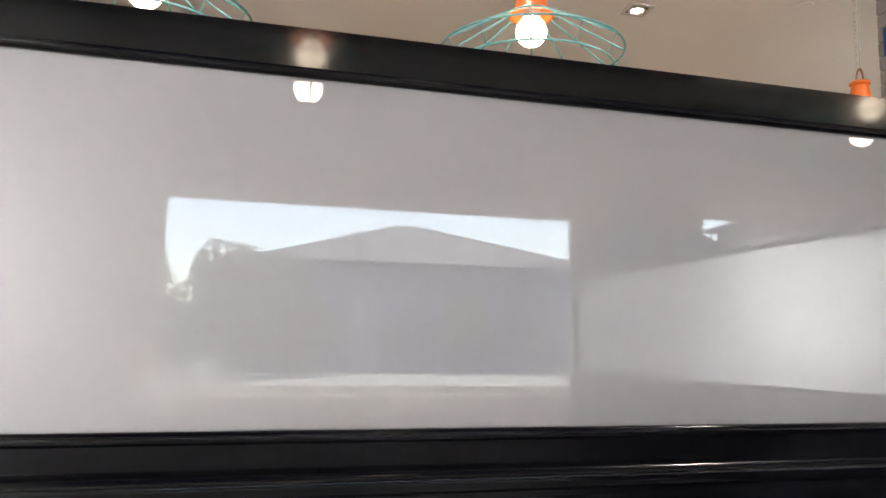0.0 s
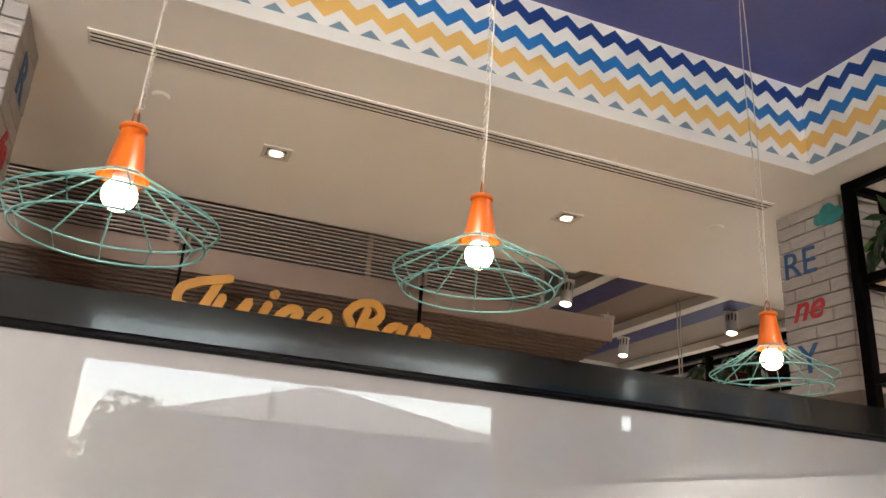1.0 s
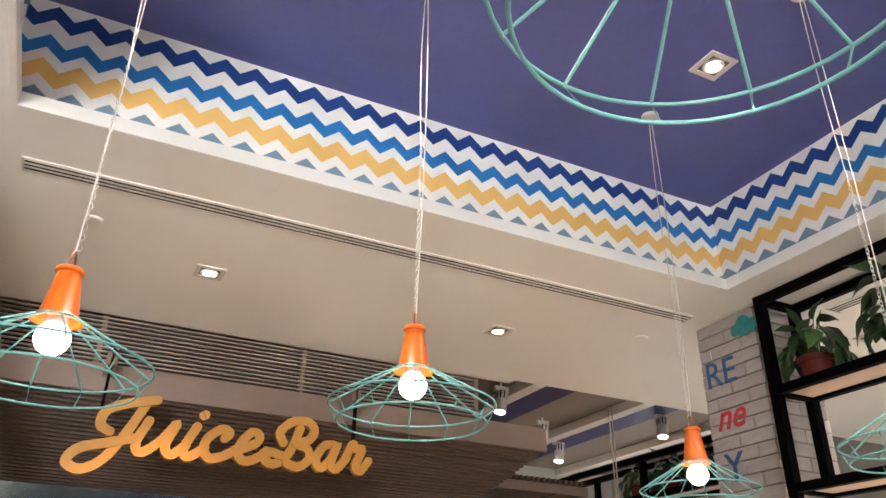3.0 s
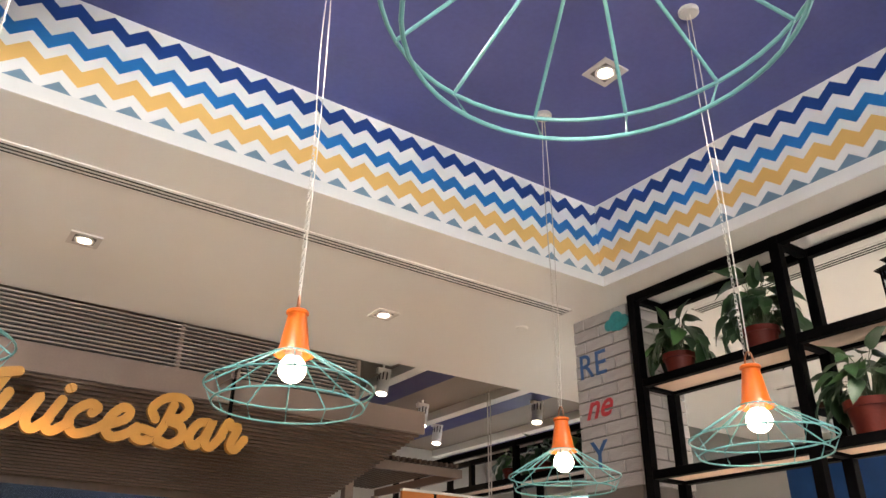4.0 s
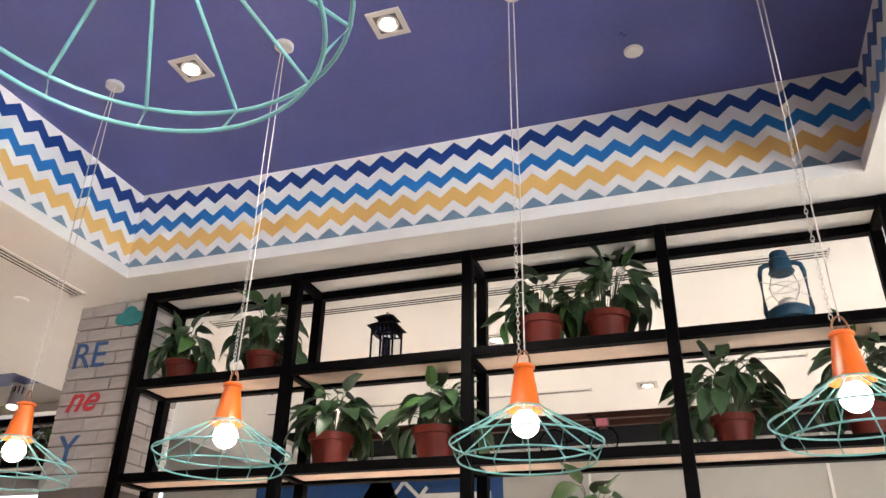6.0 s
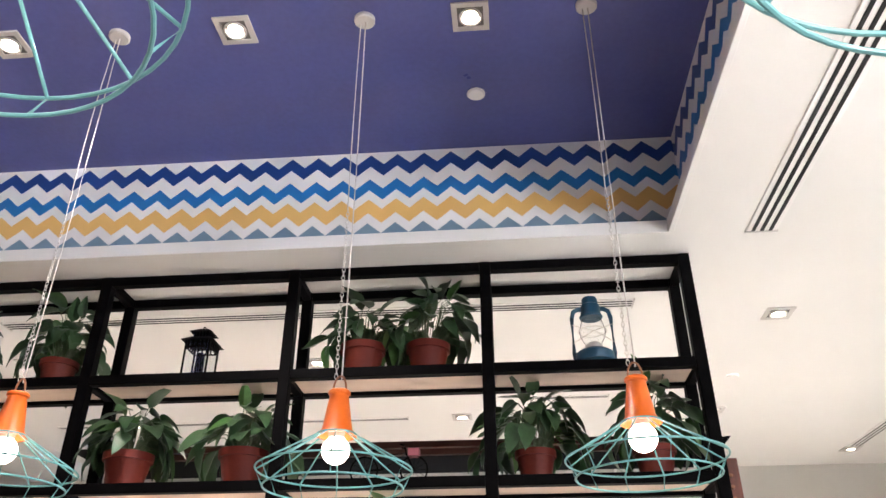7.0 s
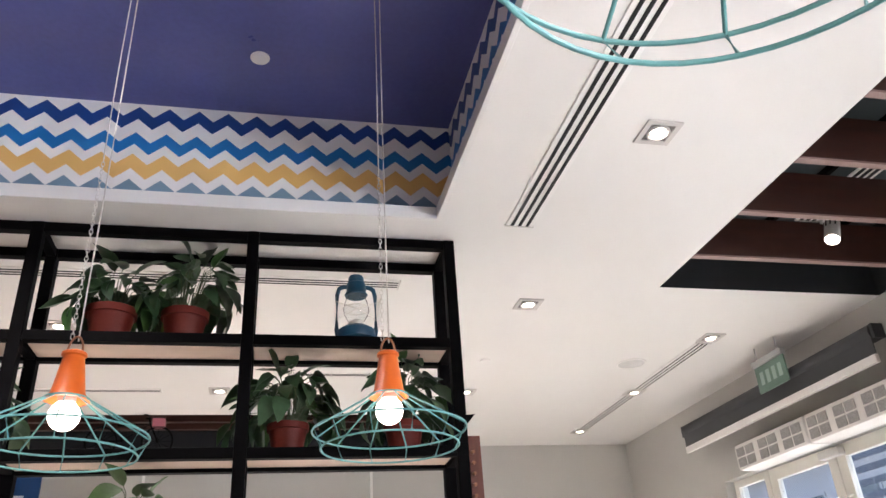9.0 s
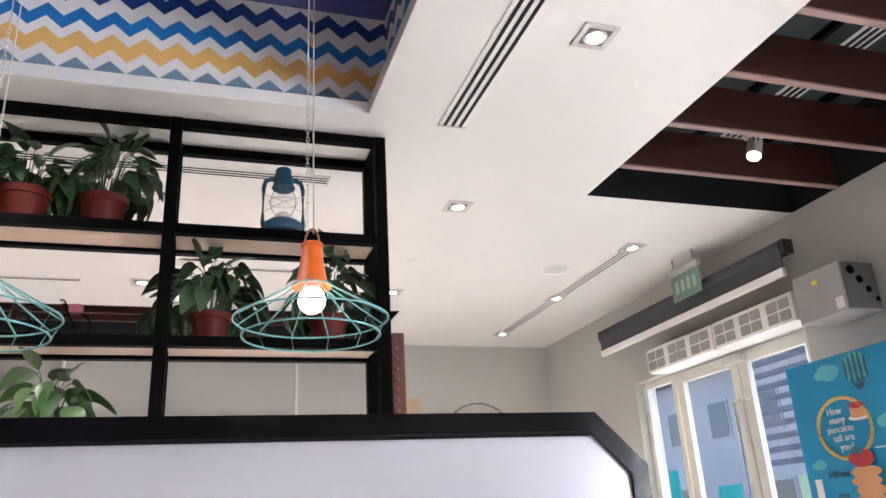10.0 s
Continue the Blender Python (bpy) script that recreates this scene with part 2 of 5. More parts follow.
structure("floor", boxed(X0, X1, Y0, Y1, -0.1, 0.0), M_FLOOR, "brown oak plank floor of the cafe", "floor")
holes = [(LX0, LX1, LY0, LY1), (X0, SX1, Y0, SY1), (FX0, X1, FY0, FY1)]
bm = bmesh.new()
xs, ys = sorted({X0, X1, LX0, LX1, SX1, FX0}), sorted({Y0, NY, LY0, LY1, SY1, FY0, FY1})
for xa, xb in zip(xs, xs[1:]):
    for ya, yb in zip(ys, ys[1:]):
        mx, my = (xa + xb) / 2, (ya + yb) / 2
        if not any(a < mx < b and c < my < d for a, b, c, d in holes):
            box(bm, xa, xb, ya, yb, H, H + 0.05)
box(bm, X0, 3.285, NY, BY, H, H + 0.05)
structure("ceiling", bm, M_CEIL, "smooth white plaster ceiling with recessed openings", "ceiling")
structure("ceiling_coffer", boxed(CX0 - 0.05, CX1 + 0.05, CY0 - 0.05, CY1 + 0.05, HC, HC + 0.05), M_PURPLE, "satin violet painted ceiling of the raised coffer", "ceiling")
ZX, ZY = zigzag("chevron_paper_x", 0, 1.652, 0.1373), zigzag("chevron_paper_y", 1, 0.413, 0.1352)
TR = H + 0.05
for nm, dims, m in (
    ("wall_coffer_north", (CX0, CX1, CY1, CY1 + 0.05, TR, HC), ZX),
    ("wall_coffer_south", (CX0, CX1, CY0 - 0.05, CY0, TR, HC), ZX),
    ("wall_coffer_east", (CX1, CX1 + 0.05, CY0 - 0.05, CY1 + 0.05, TR, HC), ZY),
    ("wall_coffer_west", (CX0 - 0.05, CX0, CY0 - 0.05, CY1 + 0.05, TR, HC), ZY),
):
    structure(nm, boxed(*dims), m, "upright coffer side papered with blue and yellow chevrons", "wall")
# white lip round the foot of the coffer, standing in front of the paper
for dims in ((LX0, LX1, LY1 - 0.004, LY1 + 0.02), (LX0, LX1, LY0 - 0.02, LY0 + 0.004), (LX1 - 0.004, LX1 + 0.02, LY0 + 0.004, LY1 - 0.004), (LX0 - 0.02, LX0 + 0.004, LY0 + 0.004, LY1 - 0.004)):
    structure("trim", boxed(*dims, H - 0.002, TR + 0.012, bevel=0.003), M_CEIL, "white lip along the foot of the coffer", "trim")

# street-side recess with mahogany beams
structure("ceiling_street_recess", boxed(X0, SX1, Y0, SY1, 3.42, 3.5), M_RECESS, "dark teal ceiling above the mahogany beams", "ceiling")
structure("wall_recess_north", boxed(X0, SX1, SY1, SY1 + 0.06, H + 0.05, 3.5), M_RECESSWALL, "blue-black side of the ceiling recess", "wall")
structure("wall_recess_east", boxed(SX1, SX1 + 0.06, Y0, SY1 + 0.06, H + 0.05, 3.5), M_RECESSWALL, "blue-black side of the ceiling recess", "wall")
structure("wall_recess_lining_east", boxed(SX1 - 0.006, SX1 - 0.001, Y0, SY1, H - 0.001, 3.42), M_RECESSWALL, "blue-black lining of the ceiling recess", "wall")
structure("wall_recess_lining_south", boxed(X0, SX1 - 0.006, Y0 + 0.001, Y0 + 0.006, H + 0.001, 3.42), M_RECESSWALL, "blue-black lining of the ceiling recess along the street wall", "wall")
structure("ceiling_far_recess", boxed(FX0, X1, FY0, FY1, 3.6, 3.65), M_RECESSWALL, "black ceiling of the far recess", "ceiling")
structure("wall_far_recess_east", boxed(X1 - 0.02, X1 - 0.001, FY0, FY1, H + 0.0, 3.6), M_RECESSWALL, "black lining of the far ceiling recess", "wall")
structure("wall_far_recess_west", boxed(FX0 - 0.05, FX0, FY0, FY1, H + 0.05, 3.6), M_RECESSWALL, "black side of the far ceiling recess", "wall")
structure("wall_far_recess_south", boxed(FX0, X1, FY0 - 0.05, FY0, H + 0.05, 3.6), M_RECESSWALL, "black side of the far ceiling recess", "wall")
structure("wall_far_recess_north", boxed(FX0, X1, FY1, FY1 + 0.05, H + 0.05, 3.6), M_RECESSWALL, "black side of the far ceiling recess", "wall")

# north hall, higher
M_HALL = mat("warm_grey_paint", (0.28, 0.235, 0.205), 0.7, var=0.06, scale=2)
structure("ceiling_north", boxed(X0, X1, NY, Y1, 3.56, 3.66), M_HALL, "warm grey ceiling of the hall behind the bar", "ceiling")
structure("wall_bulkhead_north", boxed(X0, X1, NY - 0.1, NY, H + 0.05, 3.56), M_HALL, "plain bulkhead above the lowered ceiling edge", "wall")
structure("wall_north", boxed(X0, X1, Y1, Y1 + 0.2, 0, 3.85), M_GREYWALL, "grey painted back wall", "wall")


# invented dark finish, so the glossy black frames reflect little light
M_WESTWALL = mat("dark_unseen_wall", (0.07, 0.05, 0.035), 0.6, var=0.3, scale=2, stretch=(8, 8, 1))


def wall_with_holes(name, along, at, thick, a0, a1, z1, openings, material, label):
    """Wall along x or y, with real openings (a, b, bottom, top)."""
    bm = bmesh.new()
    edges = sorted({a0, a1, *[v for o in openings for v in o[:2]]})
    for a, b in zip(edges, edges[1:]):
        mid = (a + b) / 2
        cuts = [(o[2], o[3]) for o in openings if o[0] < mid < o[1]]
        spans = [(0, z1)] if not cuts else [(0, cuts[0][0]), (cuts[0][1], z1)]
        for c, d in spans:
            if d - c > 1e-4:
                box(bm, *((a, b, at, at + thick) if along == "x" else (at, at + thick, a, b)), c, d)
    return structure(name, bm, material, label, "wall")


wall_with_holes("wall_east", "y", X1, 0.2, Y0, Y1, 3.85, [(6.2, 9.5, 0.9, 2.85)], M_GREYWALL, "light grey painted far wall with a hall window")
DOOR = (4.21, 6.24, 0.0, 2.285)
WIN = (0.02, 3.20, 0.75, 2.15)
WIN2 = (-3.05, -0.95, 0.75, 2.25)
wall_with_holes("wall_south", "x", Y0 - 0.2, 0.2, X0, X1, 3.85, [WIN2, WIN, DOOR], M_GREYWALL, "light grey street wall with windows and glazed doors")
# never in view; its dark colour only shapes what the partitions reflect
structure("wall_west", boxed(X0 - 0.2, X0, Y0, Y1, 0, 3.85), M_WESTWALL, "unseen side wall kept dark for the reflections", "wall")

# ---- pendant lamps ----
def pendant_lamp():
    """Origin at the bulb's centre."""
    lamp = thing("pendant_lamp", (0, 0, 0), "orange pendant lamp with a mint wire cage hanging on a chain", "lamp", "wire cage pendant lamps")
    part("cap", lathe([(0.0, 0.182), (0.030, 0.182), (0.034, 0.178), (0.034, 0.171), (0.028, 0.167), (0.031, 0.15), (0.045, 0.062), (0.058, 0.046), (0.060, 0.042), (0.052, 0.042), (0.040, 0.06), (0.0, 0.075)], 28), M_ORANGE, lamp, "orange enamel cone cap", True)
    part("socket", lathe([(0.0, 0.07), (0.024, 0.07), (0.024, 0.036), (0.018, 0.032), (0.0, 0.032)], 18), M_DOWNRIM, lamp, "", True)
    bulb = [(0.0, -0.041)] + [(0.041 * math.sin(a), -0.041 * math.cos(a)) for a in [radians(k) for k in range(15, 150, 15)]] + [(0.016, 0.045), (0.0, 0.046)]
    part("bulb", lathe(bulb, 24), M_BULB, lamp, "lit round white bulb", True)
    part("bail", tube(bmesh.new(), [(0.006 * math.cos(a), 0.021 * math.cos(a), 0.181 + 0.048 * math.sin(a)) for a in [math.pi * k / 12 for k in range(13)]], 0.0032), M_COPPER, lamp, "copper wire loop", True)
    part("upper_ring", ring(bmesh.new(), 0.24, -0.058, 0.0029), M_TEAL, lamp, "", True)
    part("lower_ring", ring(bmesh.new(), 0.213, -0.108, 0.0029), M_TEAL, lamp, "", True)
    part("top_ring", ring(bmesh.new(), 0.058, 0.046, 0.003, 32), M_TEAL, lamp, "", True)
    spoke = mesh_of("spoke", tube(bmesh.new(), [(0.058, 0, 0.046), (0.24, 0, -0.058), (0.213, 0, -0.108)], 0.0026), M_TEAL, True)
    for k in range(12):
        part("spoke", spoke, None, lamp).matrix_local = pose(0, 0, 0, 0, 0, 30 * k + 8)
    return lamp


def cord(bm, x, y, z0, z1, r, sway, turns=0.0):
    n = 14
    pts = [(x + sway * math.sin(math.pi * k / n) + 0.006 * math.sin(turns * k), y + 0.006 * math.cos(turns * k) * (1 if turns else 0), z0 + (z1 - z0) * k / n) for k in range(n + 1)]
    return tube(bm, pts, r, 6)


def chain_mesh(length):
    """Steel chain of open oval links, hanging from z = length to 0."""
    bm = bmesh.new()
    step, n = 0.0155, int(length / 0.0155)
    for k in range(n):
        z, flip = k * step, k % 2
        pts = []
        for a in [2 * math.pi * j / 8 for j in range(8)]:
            u, v = 0.005 * math.cos(a), 0.0108 * math.sin(a)
            pts.append((u, 0, z + v + 0.01) if flip else (0, u, z + v + 0.01))
        tube(bm, pts, 0.0012, 4, True)
    return bm


first = pendant_lamp()
LAMPS = [(0.339, 2.413, 1.891), (1.287, 2.448, 1.929), (2.650, 2.767, 1.866), (2.650, 1.860, 1.867), (2.650, 0.828, 1.842), (2.650, -0.062, 1.856), (0.917, 0.868, 1.962), (0.738, -0.042, 1.814)]
chain_m = mesh_of("chain", chain_mesh(0.62), M_CHAIN, True)
first.matrix_basis = pose(*LAMPS[0])
bpy.context.view_layer.update()
lamps = [first]
for i, (x, y, z) in enumerate(LAMPS[1:]):
    lamps.append(copy_thing(first, pose(x, y, z, 0, 0, (0, 1, -1, 2, 0, -3, -5)[i])))
# the cages of the row by the rack are a little narrower
for lamp in lamps[2:6]:
    for ob in lamp.children:
        if ob.name.split(".")[0] in ("spoke", "upper_ring", "lower_ring"):
            ob.matrix_local = Matrix.Diagonal((0.94, 0.94, 1, 1)) @ ob.matrix_local
for i, lamp in enumerate(lamps):
    up = HC - LAMPS[i][2]
    part("cord", cord(bmesh.new(), 0, 0, 0.215, up - 0.012, 0.0023, 0.008 + 0.004 * (i % 3)), M_CORD, lamp, "cream fabric cord", True).matrix_local = pose(0, -0.004, 0)
    part("suspension_cord", cord(bmesh.new(), 0.006, 0.016, 0.84, up - 0.012, 0.0022, -0.012), M_CORD, lamp, "", True)
    part("chain", chain_m, None, lamp, "thin steel chain").matrix_local = pose(0.006, 0.015, 0.222)
    part("ceiling_rose", lathe([(0, up), (0.042, up), (0.042, up - 0.015), (0.037, up - 0.020), (0.0, up - 0.020)], 28), M_DOWNRIM, lamp, "round white ceiling rose", True)

# ---- shelf rack ----
rack = thing("shelf_rack", (3.655, 0, 0), "tall open black steel rack with pale shelf boards", "shelf")
PY = [3.187, 2.265, 1.321, 0.398, -0.533]
T = 0.052
DEP = 0.31
for y in PY:
    for x in (0.0, DEP - T):
        part("post", boxed(x, x + T, y - T / 2, y + T / 2, 0.0, H - 0.003, bevel=0.004), M_BLACK, rack)
for z in (2.998, 2.488, 1.996, 1.49, 0.97, 0.46):
    for x in (0.003, DEP - T + 0.003):
        for a, b in zip(PY, PY[1:]):
            part("rail", boxed(x, x + T - 0.006, b + T / 2, a - T / 2, z - 0.047, z - 0.002, bevel=0.003), M_BLACK, rack)
    for y in PY:
        part("tie", boxed(T, DEP - T, y - 0.02, y + 0.02, z - 0.045, z - 0.004, bevel=0.003), M_BLACK, rack)
    if z < 2.9:
        for a, b in zip(PY, PY[1:]):
            part("shelf_board", boxed(T - 0.002, DEP - T + 0.004, b + T / 2, a - T / 2, z - 0.03, z - 0.008, bevel=0.002), M_BOARD, rack, "pale wooden shelf board")

# dark triangular bracket on the end of the rack
bm = bmesh.new()
tri = [[bm.verts.new((x, y, z)) for y, z in ((-0.56, 2.195), (-0.672, 2.205), (-0.56, 2.08))] for x in (0.27, 0.30)]
bm.faces.new(tri[0]), bm.faces.new(tri[1][::-1])
for k in range(3):
    bm.faces.new((tri[0][k], tri[1][k], tri[1][(k + 1) % 3], tri[0][(k + 1) % 3]))
part("corner_bracket", bm, M_BLACK, rack)

# ---- partitions round the booth ----
def partition(name, at, turn, length, chamfer, w, t, board, rail, top, low, lean=0.0):
    p = thing(name, at, "white laminate booth partition in a glossy black frame", "partition", "booth partitions", turn)
    c = 0.10 if chamfer else 0.0
    def prism(pts, y0, y1, lean=0.0):
        bm = bmesh.new()
        z0 = min(z for _, z in pts)
        lo, hi = [bm.verts.new((x, y0 - lean * (z - z0), z)) for x, z in pts], [bm.verts.new((x, y1 + lean * (z - z0), z)) for x, z in pts]
        bm.faces.new(lo), bm.faces.new(hi[::-1])
        for i in range(len(pts)):
            j = (i + 1) % len(pts)
            bm.faces.new((lo[i], hi[i], hi[j], lo[j]))
        return bm
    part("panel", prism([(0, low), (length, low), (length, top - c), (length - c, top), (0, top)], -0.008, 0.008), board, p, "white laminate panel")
    k = w * 0.414
    part("top_rail", prism([(0, top - w), (length - c - k, top - w), (length - c, top), (0, top)], -t, t, lean), rail, p, "glossy black top rail")
    for s in (-1, 1):
        part("inner_bead", tube(bmesh.new(), [(0, s * (t - 0.004), top - w - 0.003), (length - c - k, s * (t - 0.004), top - w - 0.003)], 0.0055, 10), M_GLOSSBLACK, p, "glossy black rounded bead", True)
        part("lower_bead", tube(bmesh.new(), [(0, s * (t + 0.003), low + 0.009), (length - (w if chamfer else 0), s * (t + 0.003), low + 0.009)], 0.006, 10), M_GLOSSBLACK, p, "glossy black rounded bead", True)
        part("lower_bead", tube(bmesh.new(), [(0, s * (t + 0.012), low - 0.03), (length - (w if chamfer else 0), s * (t + 0.012), low - 0.03)], 0.012, 10), M_GLOSSBLACK, p, "glossy black rounded bead", True)
    if chamfer:
        part("corner_rail", prism([(length - c - k, top - w), (length - w, top - c - k), (length, top - c), (length - c, top)], -t, t), M_GLOSSBLACK, p)
        part("end_rail", prism([(length - w, 0.02), (length, 0.02), (length, top - c), (length - w, top - c - k)], -t, t), M_GLOSSBLACK, p)
    part("lower_rail", prism([(0, low - 0.05), (length - (w if chamfer else 0), low - 0.05), (length - (w if chamfer else 0), low + 0.006), (0, low + 0.006)], -t - 0.004, t + 0.004), M_GLOSSBLACK, p)
    part("kick_panel", prism([(0, 0.0), (length - (w if chamfer else 0), 0.0), (length - (w if chamfer else 0), low - 0.05), (0, low - 0.05)], -0.025, 0.025), M_GLOSSBLACK, p)
    return p


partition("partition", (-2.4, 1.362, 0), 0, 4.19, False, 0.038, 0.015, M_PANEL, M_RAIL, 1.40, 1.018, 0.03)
partition("partition", (1.80, 1.332, 0), -90, 1.91, True, 0.036, 0.016, M_PANEL2, M_GLOSSBLACK, 1.393, 1.01)

# ---- ceiling fittings ----
def downlight(at, size=0.15, name="downlight"):
    d = thing(name, at, "square white recessed downlight with a lit round lamp", "downlight", "recessed downlights")
    h, w = size / 2, size * 0.15
    bm = bmesh.new()
    for a, b, c, e in ((-h, h, h - w, h), (-h, h, -h, -h + w), (-h, -h + w, -h + w, h - w), (h - w, h, -h + w, h - w)):
        box(bm, a, b, c, e, -0.008, 0.0)
    part("frame", bm, M_DOWNRIM, d, "white square frame")
    part("housing", boxed(-h + w, h - w, -h + w, h - w, -0.003, -0.0005), M_DOWNIN, d)
    part("gimbal_ring", lathe([(h * 0.62, -0.003), (h * 0.64, -0.012), (h * 0.52, -0.012), (h * 0.5, -0.003)], 28), M_DOWNRIM, d, "", True)
    part("lens", lathe([(0.0, -0.010), (h * 0.34, -0.009), (h * 0.42, -0.004)], 24), M_DOWN, d, "lit frosted lens", True)
    return d


d0 = downlight((0.904, 4.32, H))
for x, y, z in [(2.671, 4.32, H), (2.68, -1.18, H), (4.391, -1.178, H), (4.897, 1.50, H), (6.123, 0.664, H), (6.119, -1.206, H),
                (2.657, 2.345, HC), (2.66, 1.37, HC), (2.67, 0.40, HC), (0.9, 2.345, HC), (0.9, 0.40, HC), (0.9, -1.17, H), (4.75, 3.3, H), (6.13, 3.2, H)]:
    copy_thing(d0, pose(x, y, z))


def spot(at, watts, colour=(1.0, 0.76, 0.50), size=110):
    lamp = bpy.data.lights.new("downlight_beam", "SPOT")
    lamp.energy, lamp.color, lamp.spot_size, lamp.spot_blend, lamp.shadow_soft_size = watts, colour, radians(size), 0.6, 0.04
    ob = new("downlight_beam", lamp)
    ob.matrix_world = look(at, (at[0], at[1], 0))
    return ob


for x, y, z in [(0.906, 4.339, H), (2.679, 4.338, H), (4.897, 1.50, H), (6.123, 0.664, H), (4.75, 3.3, H), (6.119, -1.206, H), (2.66, 1.37, HC), (0.9, 2.345, HC)]:
    spot((x, y, z - 0.03), *((115, (1.0, 0.92, 0.82)) if x > 4 else (62, (1.0, 0.64, 0.34), 84) if y > 4 else (42, (1.0, 0.92, 0.84))))


def diffuser(at, length, along, slots, width, gap=0.27):
    """Linear slot diffuser just below the ceiling."""
    d = thing("slot_diffuser", at, "white linear slot air diffuser with dark slots set in the ceiling", "air diffuser", "linear air diffusers", 0 if along == "x" else 90)
    part("frame", boxed(0, length, -width / 2, width / 2, -0.006, 0.0, bevel=0.002), M_TRIMW, d, "white aluminium frame")
    step = width / (slots + 0.6)
    for k in range(slots):
        y = (k - (slots - 1) / 2) * step
        part("slot", boxed(0.012, length - 0.012, y - step * gap, y + step * gap, -0.0085, -0.006), M_GAPSHADE, d, "dark air slot")
    for x in [0.006] + [length * k / 2 for k in (1,)] + [length - 0.006]:
        part("joint", boxed(x - 0.004, x + 0.004, -width / 2 - 0.004, width / 2 + 0.004, -0.010, 0.0), M_DOWNRIM, d)
    return d


diffuser((0.003, 3.614, H), 3.56, "x", 3, 0.105, 0.13)
diffuser((-1.4, -0.842, H), 4.883, "x", 3, 0.135, 0.21)
diffuser((4.185, -0.375, H), 3.5, "y", 3, 0.10, 0.17)
diffuser((5.72, -0.40, H), 0.55, "y", 2, 0.06, 0.15)
diffuser((6.125, 1.07, H), 2.8, "y", 2, 0.06, 0.15)
diffuser((4.95, -2.642, H), 1.06, "x", 3, 0.115, 0.15)
diffuser((6.18, -2.642, H), 1.08, "x", 3, 0.115, 0.15)
for x in (4.858, 6.102, 7.355):
    copy_thing(d0, pose(x, -2.642, H))

for x, y, z in ((3.142, 0.40, HC), (0.307, 3.995, H), (3.526, 3.996, H), (5.387, -1.172, H)):
    det = thing("smoke_detector", (x, y, z), "small round white detector disc on the ceiling", "detector", "ceiling detectors")
    part("base", lathe([(0, 0), (0.042, 0), (0.042, -0.005), (0.0, -0.005)], 24), M_CEIL, det, "", True)
    part("cover", lathe([(0.039, -0.005), (0.035, -0.010), (0.0, -0.011)], 24), M_CEIL, det, "", True)
spk = thing("ceiling_loudspeaker", (5.408, -2.30, H), "round white ceiling loudspeaker with a fine grille", "loudspeaker")
part("rim", lathe([(0.11, 0), (0.11, -0.006), (0.1, -0.009), (0.095, -0.004)], 32), M_TRIMW, spk, "", True)
part("grille", lathe([(0.096, -0.005), (0.0, -0.006)], 32), mat("speaker_grille", (0.6, 0.59, 0.57), 0.6, var=0.15, grain=400), spk)

# ---- mahogany beams and track light in the street-side recess ----
for x in (3.718, 3.25, 2.80, 2.352, 1.90, 1.45, 1.0, 0.55, 0.10):
    bm_ob = thing("ceiling_beam", (x, 0, 0), "dark mahogany ceiling beam with a paler lower edge", "beam", "mahogany ceiling beams")
    part("beam", boxed(-0.02, 0.012, Y0 + 0.008, SY1 - 0.002, 3.012, 3.25, bevel=0.003), M_BEAM, bm_ob, "dark mahogany board")
    part("edge_strip", boxed(-0.022, 0.014, Y0 + 0.009, SY1 - 0.003, 3.0, 3.0115), M_BEAMEDGE, bm_ob, "pale lower edge")
M_SPOTW = mat("white_spot_body", (0.85, 0.83, 0.80), 0.35)
M_TRACK = mat("track_grey", (0.45, 0.45, 0.45), 0.35, metal=0.4)


def track_spot(at, aim, label="white cylindrical track spotlight, lit"):
    s = thing("track_spotlight", at, label, "spotlight", "track spotlights")
    part("adapter", boxed(-0.05, 0.05, -0.018, 0.018, -0.035, 0.0, bevel=0.003), M_SPOTW, s)
    part("arm", tube(bmesh.new(), [(0.0, 0.0, -0.035), (0.0, 0.0, -0.08), (0.03, 0.0, -0.10)], 0.007), M_SPOTW, s, "", True)
    m = look((0, 0, -0.10), aim) @ pose(0, 0, 0)
    body = part("body", lathe([(0.0, 0.075), (0.034, 0.075), (0.04, 0.06), (0.04, -0.075), (0.036, -0.078), (0.034, -0.06), (0.0, -0.06)], 22), M_SPOTW, s, "", True)
    body.matrix_local = m
    part("lens", lathe([(0.0, -0.068), (0.034, -0.066)], 20), M_DOWN, body, "lit lens", True)
    for k in range(4):
        part("cooling_slot", boxed(-0.004 + 0.0, 0.004, 0.0385, 0.042, 0.01, 0.065), M_GAPSHADE, body).matrix_local = pose(0, 0, 0, 0, 0, 35 * (k - 1.5))
    return s


for y in (-2.62, -3.12):
    structure("trim_track", boxed(X0, SX1 - 0.01, y - 0.014, y + 0.014, 3.38, 3.42), M_BLACK, "thin black lighting track under the dark ceiling", "track")
track_spot((3.50, -2.62, 3.185), (-0.12, 0.25, -0.6))
part("drop_rod", tube(bmesh.new(), [(3.50, -2.62, 3.385), (3.50, -2.62, 3.18)], 0.008), M_SPOTW, bpy.data.objects["track_spotlight"]).matrix_world = Matrix()
diff2 = diffuser((1.0, -2.88, 3.42), 2.95, "x", 3, 0.16)

